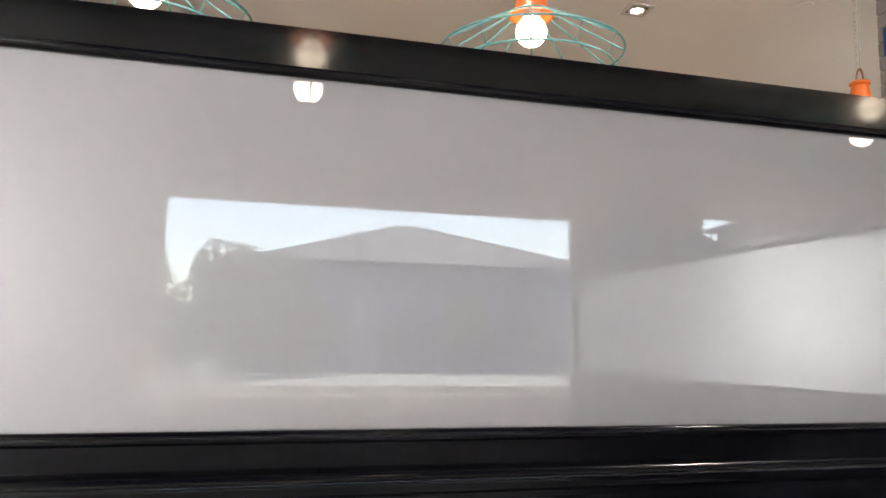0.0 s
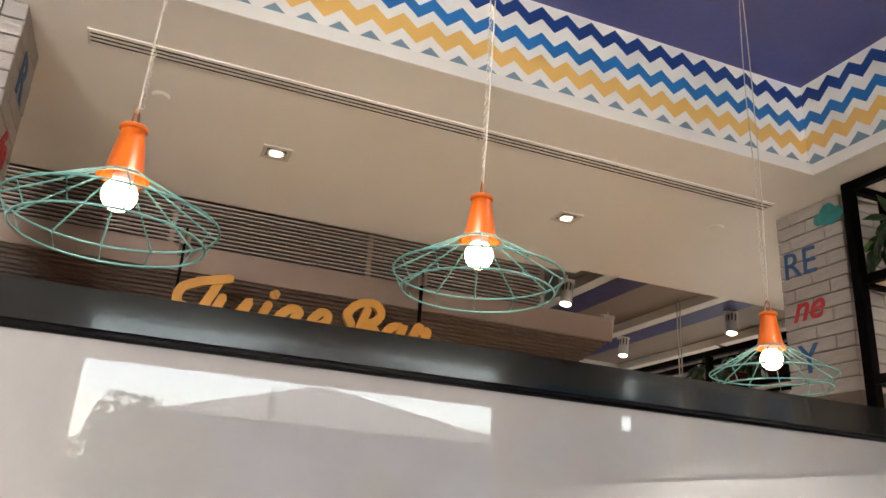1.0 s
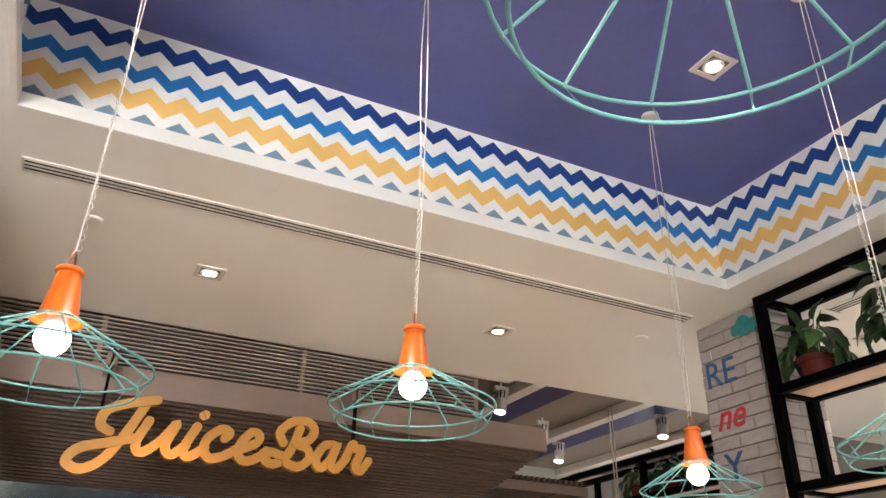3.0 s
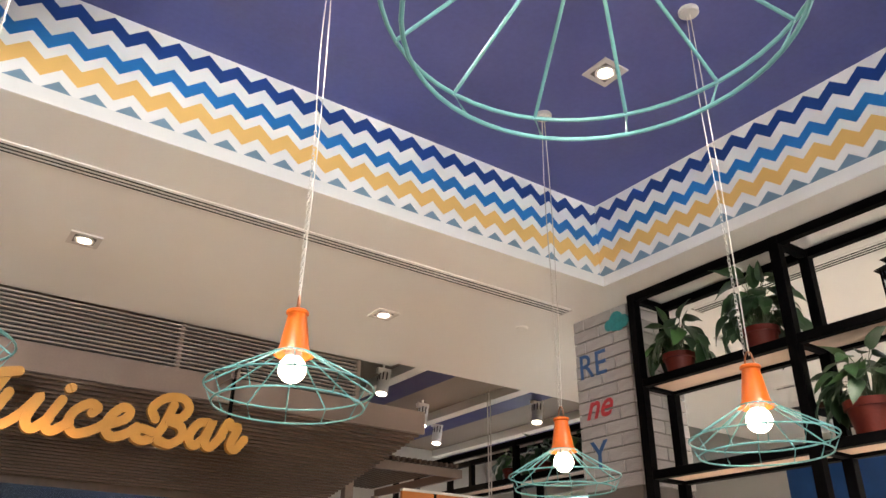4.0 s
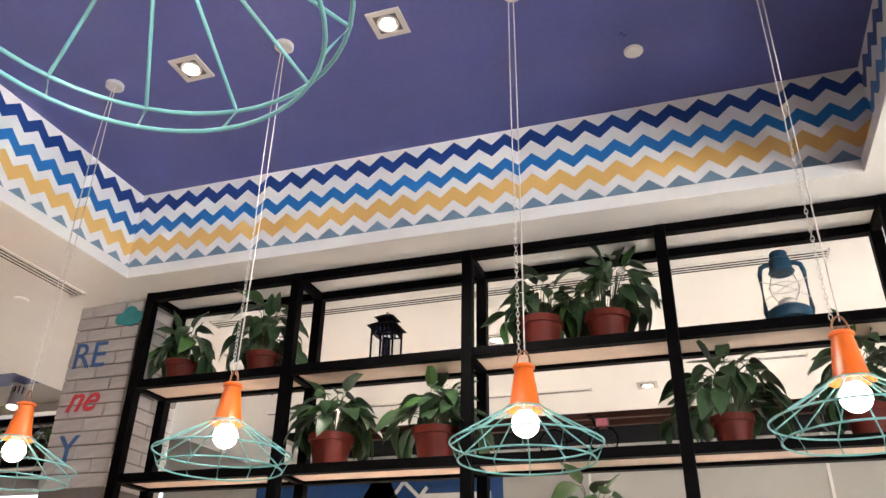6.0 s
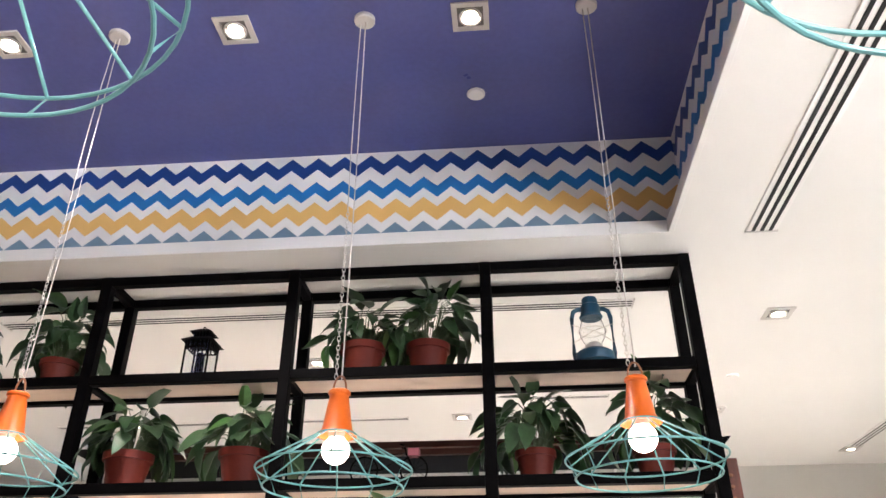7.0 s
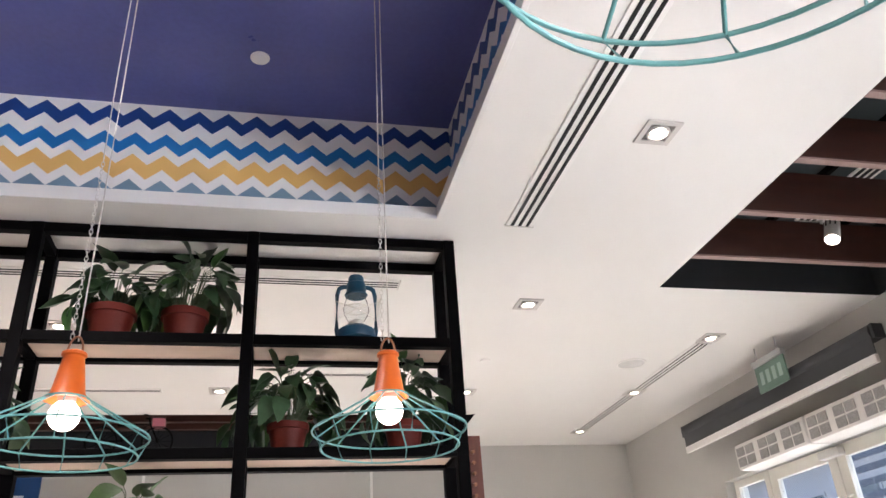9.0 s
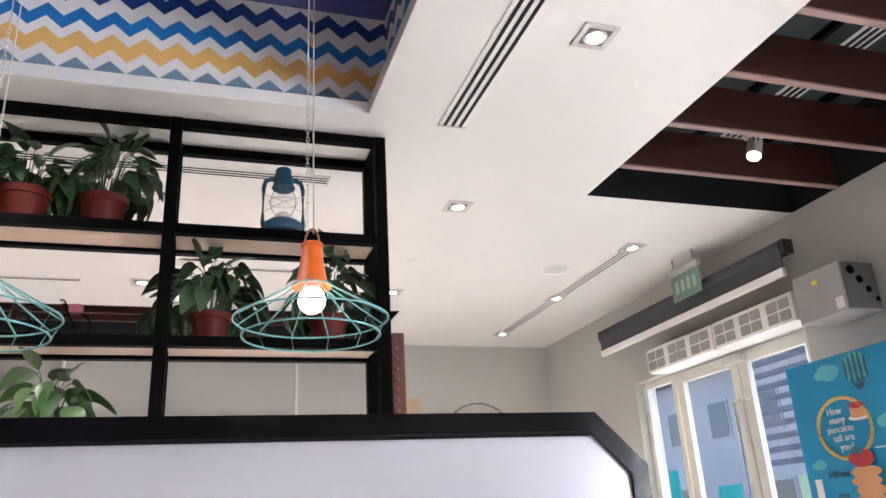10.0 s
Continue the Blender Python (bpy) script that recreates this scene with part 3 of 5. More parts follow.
# ---- juice bar canopy ----
bar = thing("bar_canopy", (0, BY, 0), "brown slatted canopy over the juice bar with a bronze fascia", "canopy")
part("fascia", boxed(-2.5, 3.60, 0.0, 0.03, 2.53, 2.70, bevel=0.004), M_FASCIA, bar, "smooth bronze fascia board")
# black sheet standing in for the unlit depth of the canopy
part("back_shade", boxed(-2.5, 3.05, 0.20, 0.22, 2.70, 3.0), M_GAPSHADE, bar)
part("canopy_top", boxed(-2.5, 3.60, 0.03, 0.22, 2.685, 2.70), M_FASCIA, bar)
for k in range(11):
    z = 2.714 + k * 0.0262
    part("grille_slat", boxed(-2.5, 3.0, 0.006, 0.03, z, z + 0.0115, bevel=0.002), M_GRILLE, bar)
for x in (-0.80, 0.455, 1.70, 3.0):
    part("divider", boxed(x, x + 0.03, 0.012, 0.064, 2.702, 2.998), M_FASCIA, bar, "bronze upright divider")
# sheet close behind the grille, black so its gaps look shaded
part("grille_shade", boxed(-2.5, 3.05, 0.045, 0.055, 2.702, 2.998), M_GAPSHADE, bar, "black sheet for the shade behind the grille")
n_sl = 26
for k in range(n_sl):
    y, z = 0.05 + k * 0.062, 2.545 - k * 0.0128
    part("soffit_slat", boxed(-2.5, 3.58, y, y + 0.040, z - 0.028, z, bevel=0.003), M_SLAT, bar)
# sloped black sheet that darkens the gaps between the soffit slats as shade
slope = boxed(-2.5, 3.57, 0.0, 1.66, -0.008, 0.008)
part("slat_shade", slope, M_GAPSHADE, bar).matrix_local = pose(0, 0.04, 2.572, -11.6, 0, 0)

# raised lettering on hangers
sign = thing("bar_sign", (1.355, 4.95, 2.20), "mustard yellow raised letters reading JuiceBar hung below the canopy", "sign")

def smooth_line(pts, steps=7):
    """Smooth line through (u, v) corners."""
    out, p = [], [Vector((*q, 0)) for q in pts]
    p = [2 * p[0] - p[1]] + p + [2 * p[-1] - p[-2]]
    for a, b, c, d in zip(p, p[1:], p[2:], p[3:]):
        for k in range(steps):
            t = k / steps
            out.append(0.5 * (2 * b + (c - a) * t + (2 * a - 5 * b + 4 * c - d) * t * t + (3 * b - a - 3 * c + d) * t ** 3))
    return out + [p[-2]]


def stroke(bm, pts, width, depth, lift):
    """Flat raised pen stroke with round ends, facing -y; later parts lie a hair further out."""
    line, n = smooth_line(pts), 0
    d0, d1 = (line[1] - line[0]).normalized(), (line[-1] - line[-2]).normalized()
    left, right = [], []
    for i, q in enumerate(line):
        d = (line[min(i + 1, len(line) - 1)] - line[max(i - 1, 0)]).normalized()
        nn = Vector((-d.y, d.x, 0)) * width / 2
        left.append(q + nn), right.append(q - nn)
    rows = []
    for k in range(5, 0, -1):
        a = math.pi / 2 * k / 5.5
        e, w = d0 * (width / 2) * math.sin(a), math.cos(a)
        rows.append((line[0] - e + (left[0] - line[0]) * w, line[0] - e + (right[0] - line[0]) * w))
    rows += list(zip(left, right))
    for k in range(1, 6):
        a = math.pi / 2 * k / 5.5
        e, w = d1 * (width / 2) * math.sin(a), math.cos(a)
        rows.append((line[-1] + e + (left[-1] - line[-1]) * w, line[-1] + e + (right[-1] - line[-1]) * w))
    vs = []
    for i, (a, b) in enumerate(rows):
        f = -lift - 0.012 * i / len(rows)
        vs.append([bm.verts.new((a.x, f, a.y)), bm.verts.new((b.x, f, b.y)), bm.verts.new((b.x, depth, b.y)), bm.verts.new((a.x, depth, a.y))])
    for a, b in zip(vs, vs[1:]):
        for k in range(4):
            j = (k + 1) % 4
            bm.faces.new((a[k], a[j], b[j], b[k]))
    bm.faces.new(vs[0][::-1]), bm.faces.new(vs[-1])
    return bm


# brush-script letterforms, in units of the small letters' height
LETTERS = {
    "letter_j": [[(1.12, 0.62), (0.84, 0.80), (0.92, 1.22), (1.45, 1.50), (2.36, 1.72)], [(2.05, 1.55), (1.66, 0.72), (1.12, -0.18), (0.52, -0.56), (0.08, -0.36), (0.36, 0.04), (1.08, 0.25), (1.80, 0.46)]],
    "letter_u": [[(2.22, 1.06), (1.93, 0.35), (2.12, 0.06), (2.62, 0.44), (3.08, 1.06), (2.80, 0.35), (3.0, 0.06), (3.42, 0.40)]],
    "letter_i": [[(3.70, 1.02), (3.37, 0.30), (3.54, 0.05), (4.00, 0.36)], [(3.86, 1.40), (3.90, 1.42)]],
    "letter_c": [[(4.62, 0.74), (4.76, 0.92), (4.50, 1.02), (4.10, 0.72), (3.98, 0.33), (4.22, 0.06), (4.72, 0.22), (5.05, 0.45)]],
    "letter_e": [[(5.12, 0.42), (5.62, 0.66), (5.74, 0.92), (5.50, 1.02), (5.20, 0.72), (5.07, 0.30), (5.30, 0.07), (5.70, 0.20), (6.0, 0.45)]],
    "letter_b": [[(6.55, 0.78), (6.42, 1.12), (6.80, 1.50), (7.35, 1.56), (7.60, 1.28), (7.42, 0.94), (6.98, 0.78), (7.38, 0.64), (7.46, 0.30), (7.10, 0.02), (6.72, 0.10)], [(7.10, 1.30), (6.75, 0.42), (6.30, 0.06), (5.98, 0.16), (6.12, 0.42), (6.50, 0.34)]],
    "letter_a": [[(8.32, 0.88), (7.98, 0.80), (7.72, 0.34), (7.88, 0.07), (8.20, 0.32), (8.46, 0.92), (8.25, 0.26), (8.44, 0.06), (8.80, 0.46)]],
    "letter_r": [[(8.72, 0.36), (9.02, 0.96), (9.12, 0.80), (9.36, 0.80), (9.14, 0.24), (9.30, 0.06), (9.60, 0.42)]],
}
U = 0.1755
lettering = pose(0.417 - 1.355, 0, 2.137 - 2.20, 0, -1.3, 0)
for i, (nm, strokes) in enumerate(LETTERS.items()):
    bm = bmesh.new()
    for j, pts in enumerate(strokes):
        stroke(bm, [(u * U, v * U) for u, v in pts], 0.30 * U, 0.03, 0.0015 * (i % 3) + 0.0006 * j)
    part(nm, bm, M_SIGN, sign, "mustard yellow raised letter").matrix_local = lettering
for x in (-0.806, 0.655):
    part("hanger", boxed(x - 0.008, x + 0.008, 0.03, 0.06, 0.17, 0.52, bevel=0.002), M_BLACK, sign, "dark hanger bracket")
    part("hanger_plate", boxed(x - 0.03, x + 0.03, 0.03, 0.298, 0.42, 0.50, bevel=0.003), M_FASCIA, sign)

# bar front below the canopy, mostly hidden
barfront = thing("bar_counter", (0.5, 6.4, 0), "dark juice bar counter with a stone top", "counter")
part("front", boxed(-2.6, 3.0, 0, 0.6, 0, 1.05), M_SLAT, barfront)
part("top", boxed(-2.65, 3.05, -0.05, 0.65, 1.05, 1.09, bevel=0.006), mat("stone_top", (0.4, 0.38, 0.36), 0.25, var=0.2), barfront)
M_BACKBAR = mat("walnut_panel", (0.09, 0.055, 0.035), 0.5, var=0.3, scale=2, stretch=(8, 8, 1))
structure("wall_bar_back", boxed(X0, 3.4, 7.05, 7.2, 0, 2.62), M_BACKBAR, "dark walnut panelled wall behind the bar", "wall")

# ---- north hall ----
M_BLUEB = mat("deep_blue_paint", (0.011, 0.014, 0.14), 0.5, var=0.1)
for x in (4.40, 5.72, 7.05):
    bf = thing("ceiling_baffle", (x, 0, 0), "pale ceiling joist beside a deep blue painted panel", "baffle", "hall ceiling joists")
    part("joist", boxed(-0.14, 0.0, NY + 0.01, Y1 - 0.01, 3.46, 3.557, bevel=0.004), M_TRIMW, bf, "pale painted joist")
    part("blue_panel", boxed(0.004, 0.42, NY + 0.01, Y1 - 0.01, 3.50, 3.557), M_BLUEB, bf, "deep blue painted panel")
for x, y in ((4.13, 6.78), (5.19, 7.67), (5.87, 8.36), (6.12, 6.76)):
    s = track_spot((x, y, 3.52), (-0.15, -0.1, -0.8))
    if y > 7:
        spot((x, y, 3.25), 30)
    part("drop_rod", tube(bmesh.new(), [(0, 0, 0.026), (0, 0, -0.01)], 0.008), M_SPOTW, s)
    s.scale = (1.5, 1.5, 1.5)
for x, y in ((5.5, 6.84),):
    pd = thing("hanging_cables", (x, y, 0), "pair of thin pale cables hanging from the hall ceiling", "cable")
    for k in (-0.02, 0.02):
        part("cable", tube(bmesh.new(), [(k, 0, 3.55), (k * 0.6, 0, 1.6)], 0.006, 6), M_CORD, pd)
rack2 = thing("shelf_rack", (5.74, 5.5, 0), "open black steel rack with plants in the hall behind", "shelf")
for k in range(4):
    part("post", boxed(0, 0.06, k * 1.2, k * 1.2 + 0.06, 0, 3.02, bevel=0.004), M_BLACK, rack2)
    part("post", boxed(0.32, 0.38, k * 1.2, k * 1.2 + 0.06, 0, 3.02, bevel=0.004), M_BLACK, rack2)
for z in (2.96, 2.58, 2.2):
    for x in (0.004, 0.324):
        part("rail", boxed(x, x + 0.052, 0, 3.66, z, z + 0.06, bevel=0.003), M_BLACK, rack2)
    if z < 2.9:
        part("shelf_board", boxed(0.06, 0.32, 0, 3.66, z + 0.03, z + 0.05), M_BOARD, rack2)
canopy2 = thing("pergola", (4.2, 6.6, 0), "pale slatted pergola roof over the serving counter", "canopy")
part("front_beam", boxed(-0.5, 0.75, -0.02, 0.02, 2.52, 2.60, bevel=0.004), M_FASCIA, canopy2)
part("end_beam", boxed(0.71, 0.75, 0.02, 1.6, 2.52, 2.60, bevel=0.004), M_FASCIA, canopy2)
part("post", boxed(-0.5, -0.42, 0.02, 0.10, 0, 2.52), M_FASCIA, canopy2)
part("post", boxed(0.66, 0.71, 1.5, 1.58, 0, 2.52), M_FASCIA, canopy2)
for k in range(20):
    part("slat", boxed(-0.5 + k * 0.06, -0.47 + k * 0.06, -0.06, 1.6, 2.603, 2.64), M_SLAT, canopy2)
M_ORWALL = mat("orange_panel", (0.62, 0.2, 0.05), 0.6, var=0.15)
ow = thing("orange_screen", (5.2, 6.95, 0), "orange painted screen wall behind the racks", "screen")
for k in range(3):
    part("panel", boxed(-0.7 + k * 0.4, -0.33 + k * 0.4, 0, 0.04, 0.02, 2.41, bevel=0.004), M_ORWALL, ow, "orange painted panel")
    part("mullion", boxed(-0.33 + k * 0.4, -0.30 + k * 0.4, -0.005, 0.045, 0, 2.41), M_BLACK, ow, "black upright between the panels")
part("top_rail", boxed(-0.7, 0.5, -0.01, 0.05, 2.41, 2.435, bevel=0.003), M_TRIMW, ow, "white top rail")

# ---- brick pillars ----
def pillar(name, x0, x1, y0, y1, faces, label):
    """Pillar with painted brick courses on the faces named."""
    p = thing(name, ((x0 + x1) / 2, (y0 + y1) / 2, 0), label, "pillar", "painted brick pillars")
    inv = Matrix.Translation((-(x0 + x1) / 2, -(y0 + y1) / 2, 0))
    core = part("core", boxed(x0 + 0.012, x1 - 0.012, y0 + 0.012, y1 - 0.012, 0, H - 0.003), M_MORTAR, p)
    core.matrix_local = inv
    ch, cl, rnd = 0.075, 0.235, random.Random(5)
    cache = {}
    for face in faces:
        a0, a1 = (y0, y1) if face in "we" else (x0, x1)
        for row in range(26, 40):
            z0 = row * ch + 0.0
            z1 = min(z0 + ch - 0.006, H - 0.004)
            a = a0 - (cl / 2 if row % 2 else 0)
            while a < a1 - 0.01:
                b0, b1 = max(a, a0) + 0.0025, min(a + cl, a1) - 0.0025
                a += cl
                if b1 - b0 < 0.02:
                    continue
                key = (face, round(b1 - b0, 3), round(z1 - z0, 3))
                if key not in cache:
                    bb = bmesh.new()
                    hl, hz = (b1 - b0) / 2, (z1 - z0) / 2
                    box(bb, *((-0.0085, 0.0085, -hl, hl) if face in "we" else (-hl, hl, -0.0085, 0.0085)), -hz, hz, bevel=0.0035)
                    cache[key] = mesh_of("brick", bb, M_BRICK)
                off = rnd.uniform(-0.0015, 0.0015)
                c = (b0 + b1) / 2
                at = {"w": (x0 + 0.0085 + off, c), "e": (x1 - 0.0085 + off, c), "s": (c, y0 + 0.0085 + off), "n": (c, y1 - 0.0085 + off)}[face]
                part("brick", cache[key], None, p).matrix_local = inv @ pose(*at, (z0 + z1) / 2, rnd.uniform(-0.3, 0.3), 0, 0)
    return p


pil_e = pillar("pillar", 3.732, 4.18, 3.292, 3.735, "ws", "white painted brick pillar with blue and red lettering")
pil_w = pillar("pillar", -0.64, -0.20, 3.50, 3.90, "es", "white painted brick pillar with red and blue lettering")
M_BLUEINK = mat("blue_ink", (0.02, 0.08, 0.22), 0.6, var=0.25, scale=20)
M_REDINK = mat("red_ink", (0.42, 0.02, 0.03), 0.6, var=0.2, scale=20)
M_TEALINK = mat("teal_ink", (0.015, 0.20, 0.22), 0.6, var=0.25, scale=20)


def painted(parent, body, size, m, material, name="lettering", bold=0.0, shear=0.0, width=1.0):
    me = words(body, size, 0.0015, bold, shear, width)
    me.materials.clear()
    me.materials.append(material)
    ob = new(name, me)
    ob.parent = parent
    ob.matrix_parent_inverse = parent.matrix_world.inverted()
    ob.matrix_basis = m
    return ob


bpy.context.view_layer.update()
painted(pil_e, "RE", 0.215, pose(3.729, 3.592, 2.615, 90, 0, -90), M_BLUEINK, bold=0.001)
painted(pil_e, "ne", 0.21, pose(3.729, 3.575, 2.362, 90, 0, -90), M_REDINK, bold=0.003, shear=0.4)
painted(pil_e, "Y", 0.22, pose(3.729, 3.59, 2.075, 90, 0, -90), M_BLUEINK, bold=0.002)


def cloud(parent, m, blobs, material):
    bm = bmesh.new()
    for u, v, r in blobs:
        c = bmesh.ops.create_cone(bm, cap_ends=True, segments=20, radius1=r, radius2=r, depth=0.003)
        bmesh.ops.transform(bm, matrix=Matrix.Translation((u, v, 0.0003 * len(bm.verts) / 40)), verts=c["verts"])
    ob = part("cloud", bm, material)
    ob.parent = parent
    ob.matrix_parent_inverse = parent.matrix_world.inverted()
    ob.matrix_basis = m
    return ob


BLOBS = [(-0.06, 0, 0.035), (0, 0.02, 0.055), (0.06, 0.0, 0.04), (0.02, -0.012, 0.04), (-0.02, -0.01, 0.035)]
cloud(pil_e, pose(3.728, 3.37, 2.89, 90, 0, -90), BLOBS, M_TEALINK)
painted(pil_w, "o", 0.34, pose(-0.31, 3.497, 2.36, 90, 0, 0), M_REDINK, bold=0.012, shear=0.3)
painted(pil_w, "A", 0.30, pose(-0.31, 3.497, 2.05, 90, 0, 0), M_BLUEINK, bold=0.012)
painted(pil_w, "fe", 0.20, pose(-0.197, 3.70, 2.40, 90, 0, 90), M_REDINK, bold=0.006, shear=0.3)
painted(pil_w, "R", 0.24, pose(-0.197, 3.70, 2.70, 90, 0, 90), M_BLUEINK, bold=0.006)

# ---- plants on the rack ----
def leaf_mesh(length, width, droop, fold):
    bm = bmesh.new()
    n, rows = 9, []
    for i in range(n):
        s = i / (n - 1)
        w = width * (math.sin(math.pi * min(s ** 0.75, 1.0)) ** 0.8) * (1 - 0.15 * s)
        x = length * (s - 0.10 * droop * s * s)
        z = -droop * length * 0.55 * s * s
        wob = 0.06 * width * math.sin(9 * s)
        rows.append([bm.verts.new((x, -w, z + fold * w + wob)), bm.verts.new((x, 0, z)), bm.verts.new((x, w, z + fold * w - wob))])
    for a, b in zip(rows, rows[1:]):
        bm.faces.new((a[0], a[1], b[1], b[0])), bm.faces.new((a[1], a[2], b[2], b[1]))
    bmesh.ops.remove_doubles(bm, verts=bm.verts, dist=1e-5)
    bmesh.ops.solidify(bm, geom=bm.faces, thickness=0.0012)
    return bm


LEAVES = [mesh_of("leaf", leaf_mesh(a, b, c, d), M_LEAF, True) for a, b, c, d in ((0.165, 0.046, 0.7, 0.25), (0.145, 0.044, 0.95, 0.15), (0.175, 0.048, 0.8, 0.3), (0.115, 0.033, 0.4, 0.35), (0.145, 0.037, -0.1, 0.4))]
M_LEAFB = mat("fresh_green_leaf", (0.055, 0.13, 0.035), 0.38, var=0.3, scale=14, grain=60, bump=0.1, rand=0.3)
LEAVESB = []
for me in LEAVES:
    c = me.copy()
    c.materials[0] = M_LEAFB
    LEAVESB.append(c)


def plant(at, seed, height, spread, count, pot_r, label, lean=0.0, fresh=False):
    rnd = random.Random(seed)
    p = thing("potted_plant", at, label, "plant", "potted plants on the rack")
    ph = pot_r * 1.55
    part("pot", lathe([(0, 0), (pot_r * 0.72, 0), (pot_r * 0.96, ph * 0.78), (pot_r * 1.06, ph * 0.79), (pot_r * 1.07, ph), (pot_r * 0.98, ph), (pot_r * 0.93, ph * 0.88), (0, ph * 0.88)], 28), M_TERRA, p, "terracotta plastic pot", True)
    part("soil", lathe([(pot_r * 0.93, ph * 0.885), (pot_r * 0.5, ph * 0.91), (0, ph * 0.90)], 16), M_SOIL, p)
    stems = bmesh.new()
    count = int(count * 1.8)
    for i in range(count):
        az = 2.39996 * i + rnd.uniform(-0.4, 0.4)
        out = spread * (0.22 + 0.72 * ((i + 0.5) / count) ** 0.7) * rnd.uniform(0.7, 1.1)
        up = height * (1.0 - 0.98 * (i / count) ** 0.9) * rnd.uniform(0.8, 1.1)
        pitch = 8 + 62 * (i / count) + rnd.uniform(-24, 24) - (75 if i < 3 else 0)
        if math.cos(az) < -0.25 and i > 0.4 * count:
            # the side towards the aisle is thinner and leaves the pot in view
            if i % 3:
                continue
            up, pitch = max(up, 0.35 * height), min(pitch, 35)
        base = Vector((0.25 * pot_r * math.cos(az), 0.25 * pot_r * math.sin(az), ph * 0.9))
        tip = Vector((out * math.cos(az) * 0.62, out * math.sin(az) * 0.95 + lean * up, ph * 0.9 + up))
        mid = base.lerp(tip, 0.5) + Vector((0, 0, 0.30 * up + 0.02))
        tube(stems, [base, base.lerp(mid, 0.6), mid, mid.lerp(tip, 0.6), tip], 0.0017, 5)
        m = Matrix.Translation(tip) @ pose(0, 0, 0, 0, 0, math.degrees(az) + rnd.uniform(-25, 25)) @ pose(0, 0, 0, rnd.uniform(-30, 30), pitch, 0)
        part("leaf", rnd.choice(LEAVESB if fresh or rnd.random() < 0.12 else LEAVES), None, p).matrix_local = m @ Matrix.Scale(rnd.uniform(0.75, 1.1), 4)
    part("stem", stems, M_STEM, p, "", True)
    return p


LBL = "leafy dark green plant in a terracotta pot on the rack"
Z2, Z1, Z0 = 2.481, 1.989, 1.483
plant((3.805, 3.01, Z2), 1, 0.22, 0.19, 30, 0.085, LBL)
plant((3.805, 2.498, Z2), 2, 0.30, 0.21, 36, 0.085, LBL)
plant((3.805, 0.994, Z2), 3, 0.20, 0.22, 34, 0.102, LBL, -0.1)
plant((3.805, 0.681, Z2), 4, 0.30, 0.25, 40, 0.098, LBL, -0.2)
plant((3.805, 2.05, Z1), 5, 0.23, 0.24, 44, 0.105, LBL)
plant((3.805, 1.513, Z1), 6, 0.23, 0.24, 48, 0.105, LBL, -0.05)
plant((3.805, 0.207, Z1), 7, 0.28, 0.27, 50, 0.085, LBL)
plant((3.805, -0.303, Z1), 8, 0.32, 0.20, 40, 0.088, LBL, -0.1)
plant((3.805, 0.80, Z0), 9, 0.24, 0.20, 26, 0.11, "fresh green leafy plant in a terracotta pot on the rack", 0, True)

# ---- lanterns ----
def black_lantern(at):
    l = thing("candle_lantern", at, "small black metal candle lantern with a tiered roof", "lantern")
    s, h = 0.058, 0.20
    part("base", boxed(-s - 0.008, s + 0.008, -s - 0.008, s + 0.008, 0, 0.012, bevel=0.002), M_BLACK, l)
    for sx in (-1, 1):
        for sy in (-1, 1):
            part("corner_bar", boxed(sx * s - 0.004, sx * s + 0.004, sy * s - 0.004, sy * s + 0.004, 0.012, h), M_BLACK, l)
    def roof(z, a, b, hh):
        bm = bmesh.new()
        bmesh.ops.create_cone(bm, cap_ends=True, segments=4, radius1=a * 1.414, radius2=b * 1.414, depth=hh, matrix=Matrix.Translation((0, 0, z + hh / 2)) @ Matrix.Rotation(math.pi / 4, 4, "Z"))
        return bm
    part("eave", roof(h, 0.080, 0.044, 0.026), M_BLACK, l, "flared black roof")
    part("cap", roof(h + 0.052, 0.054, 0.018, 0.024), M_BLACK, l)
    for a in range(4):
        for k in range(-2, 3):
            part("neck_bar", boxed(0.034, 0.038, k * 0.016 - 0.004, k * 0.016 + 0.004, h + 0.026, h + 0.053), M_BLACK, l).matrix_local = pose(0, 0, 0, 0, 0, 90 * a)
            part("frieze_bar", boxed(s - 0.002, s + 0.002, k * 0.022 - 0.004, k * 0.022 + 0.004, h - 0.03, h), M_BLACK, l).matrix_local = pose(0, 0, 0, 0, 0, 90 * a)
        part("frieze_rail", boxed(s - 0.003, s + 0.003, -s, s, h - 0.036, h - 0.03), M_BLACK, l).matrix_local = pose(0, 0, 0, 0, 0, 90 * a)
    for sx in (-1, 1):
        part("pane", boxed(sx * s - 0.001, sx * s + 0.001, -s + 0.005, s - 0.005, 0.014, h - 0.002), M_GLASS, l, "clear glass pane").visible_shadow = False
    part("hanging_loop", tube(bmesh.new(), [(0.02 * math.cos(a), 0, h + 0.07 + 0.02 * math.sin(a)) for a in [math.pi * k / 8 for k in range(9)]], 0.0025, 6), M_BLACK, l)
    part("candle_holder", lathe([(0, 0.012), (0.024, 0.012), (0.02, 0.15), (0.0, 0.152)], 12), M_BLACK, l)
    return l


black_lantern((3.80, 1.787, Z2))


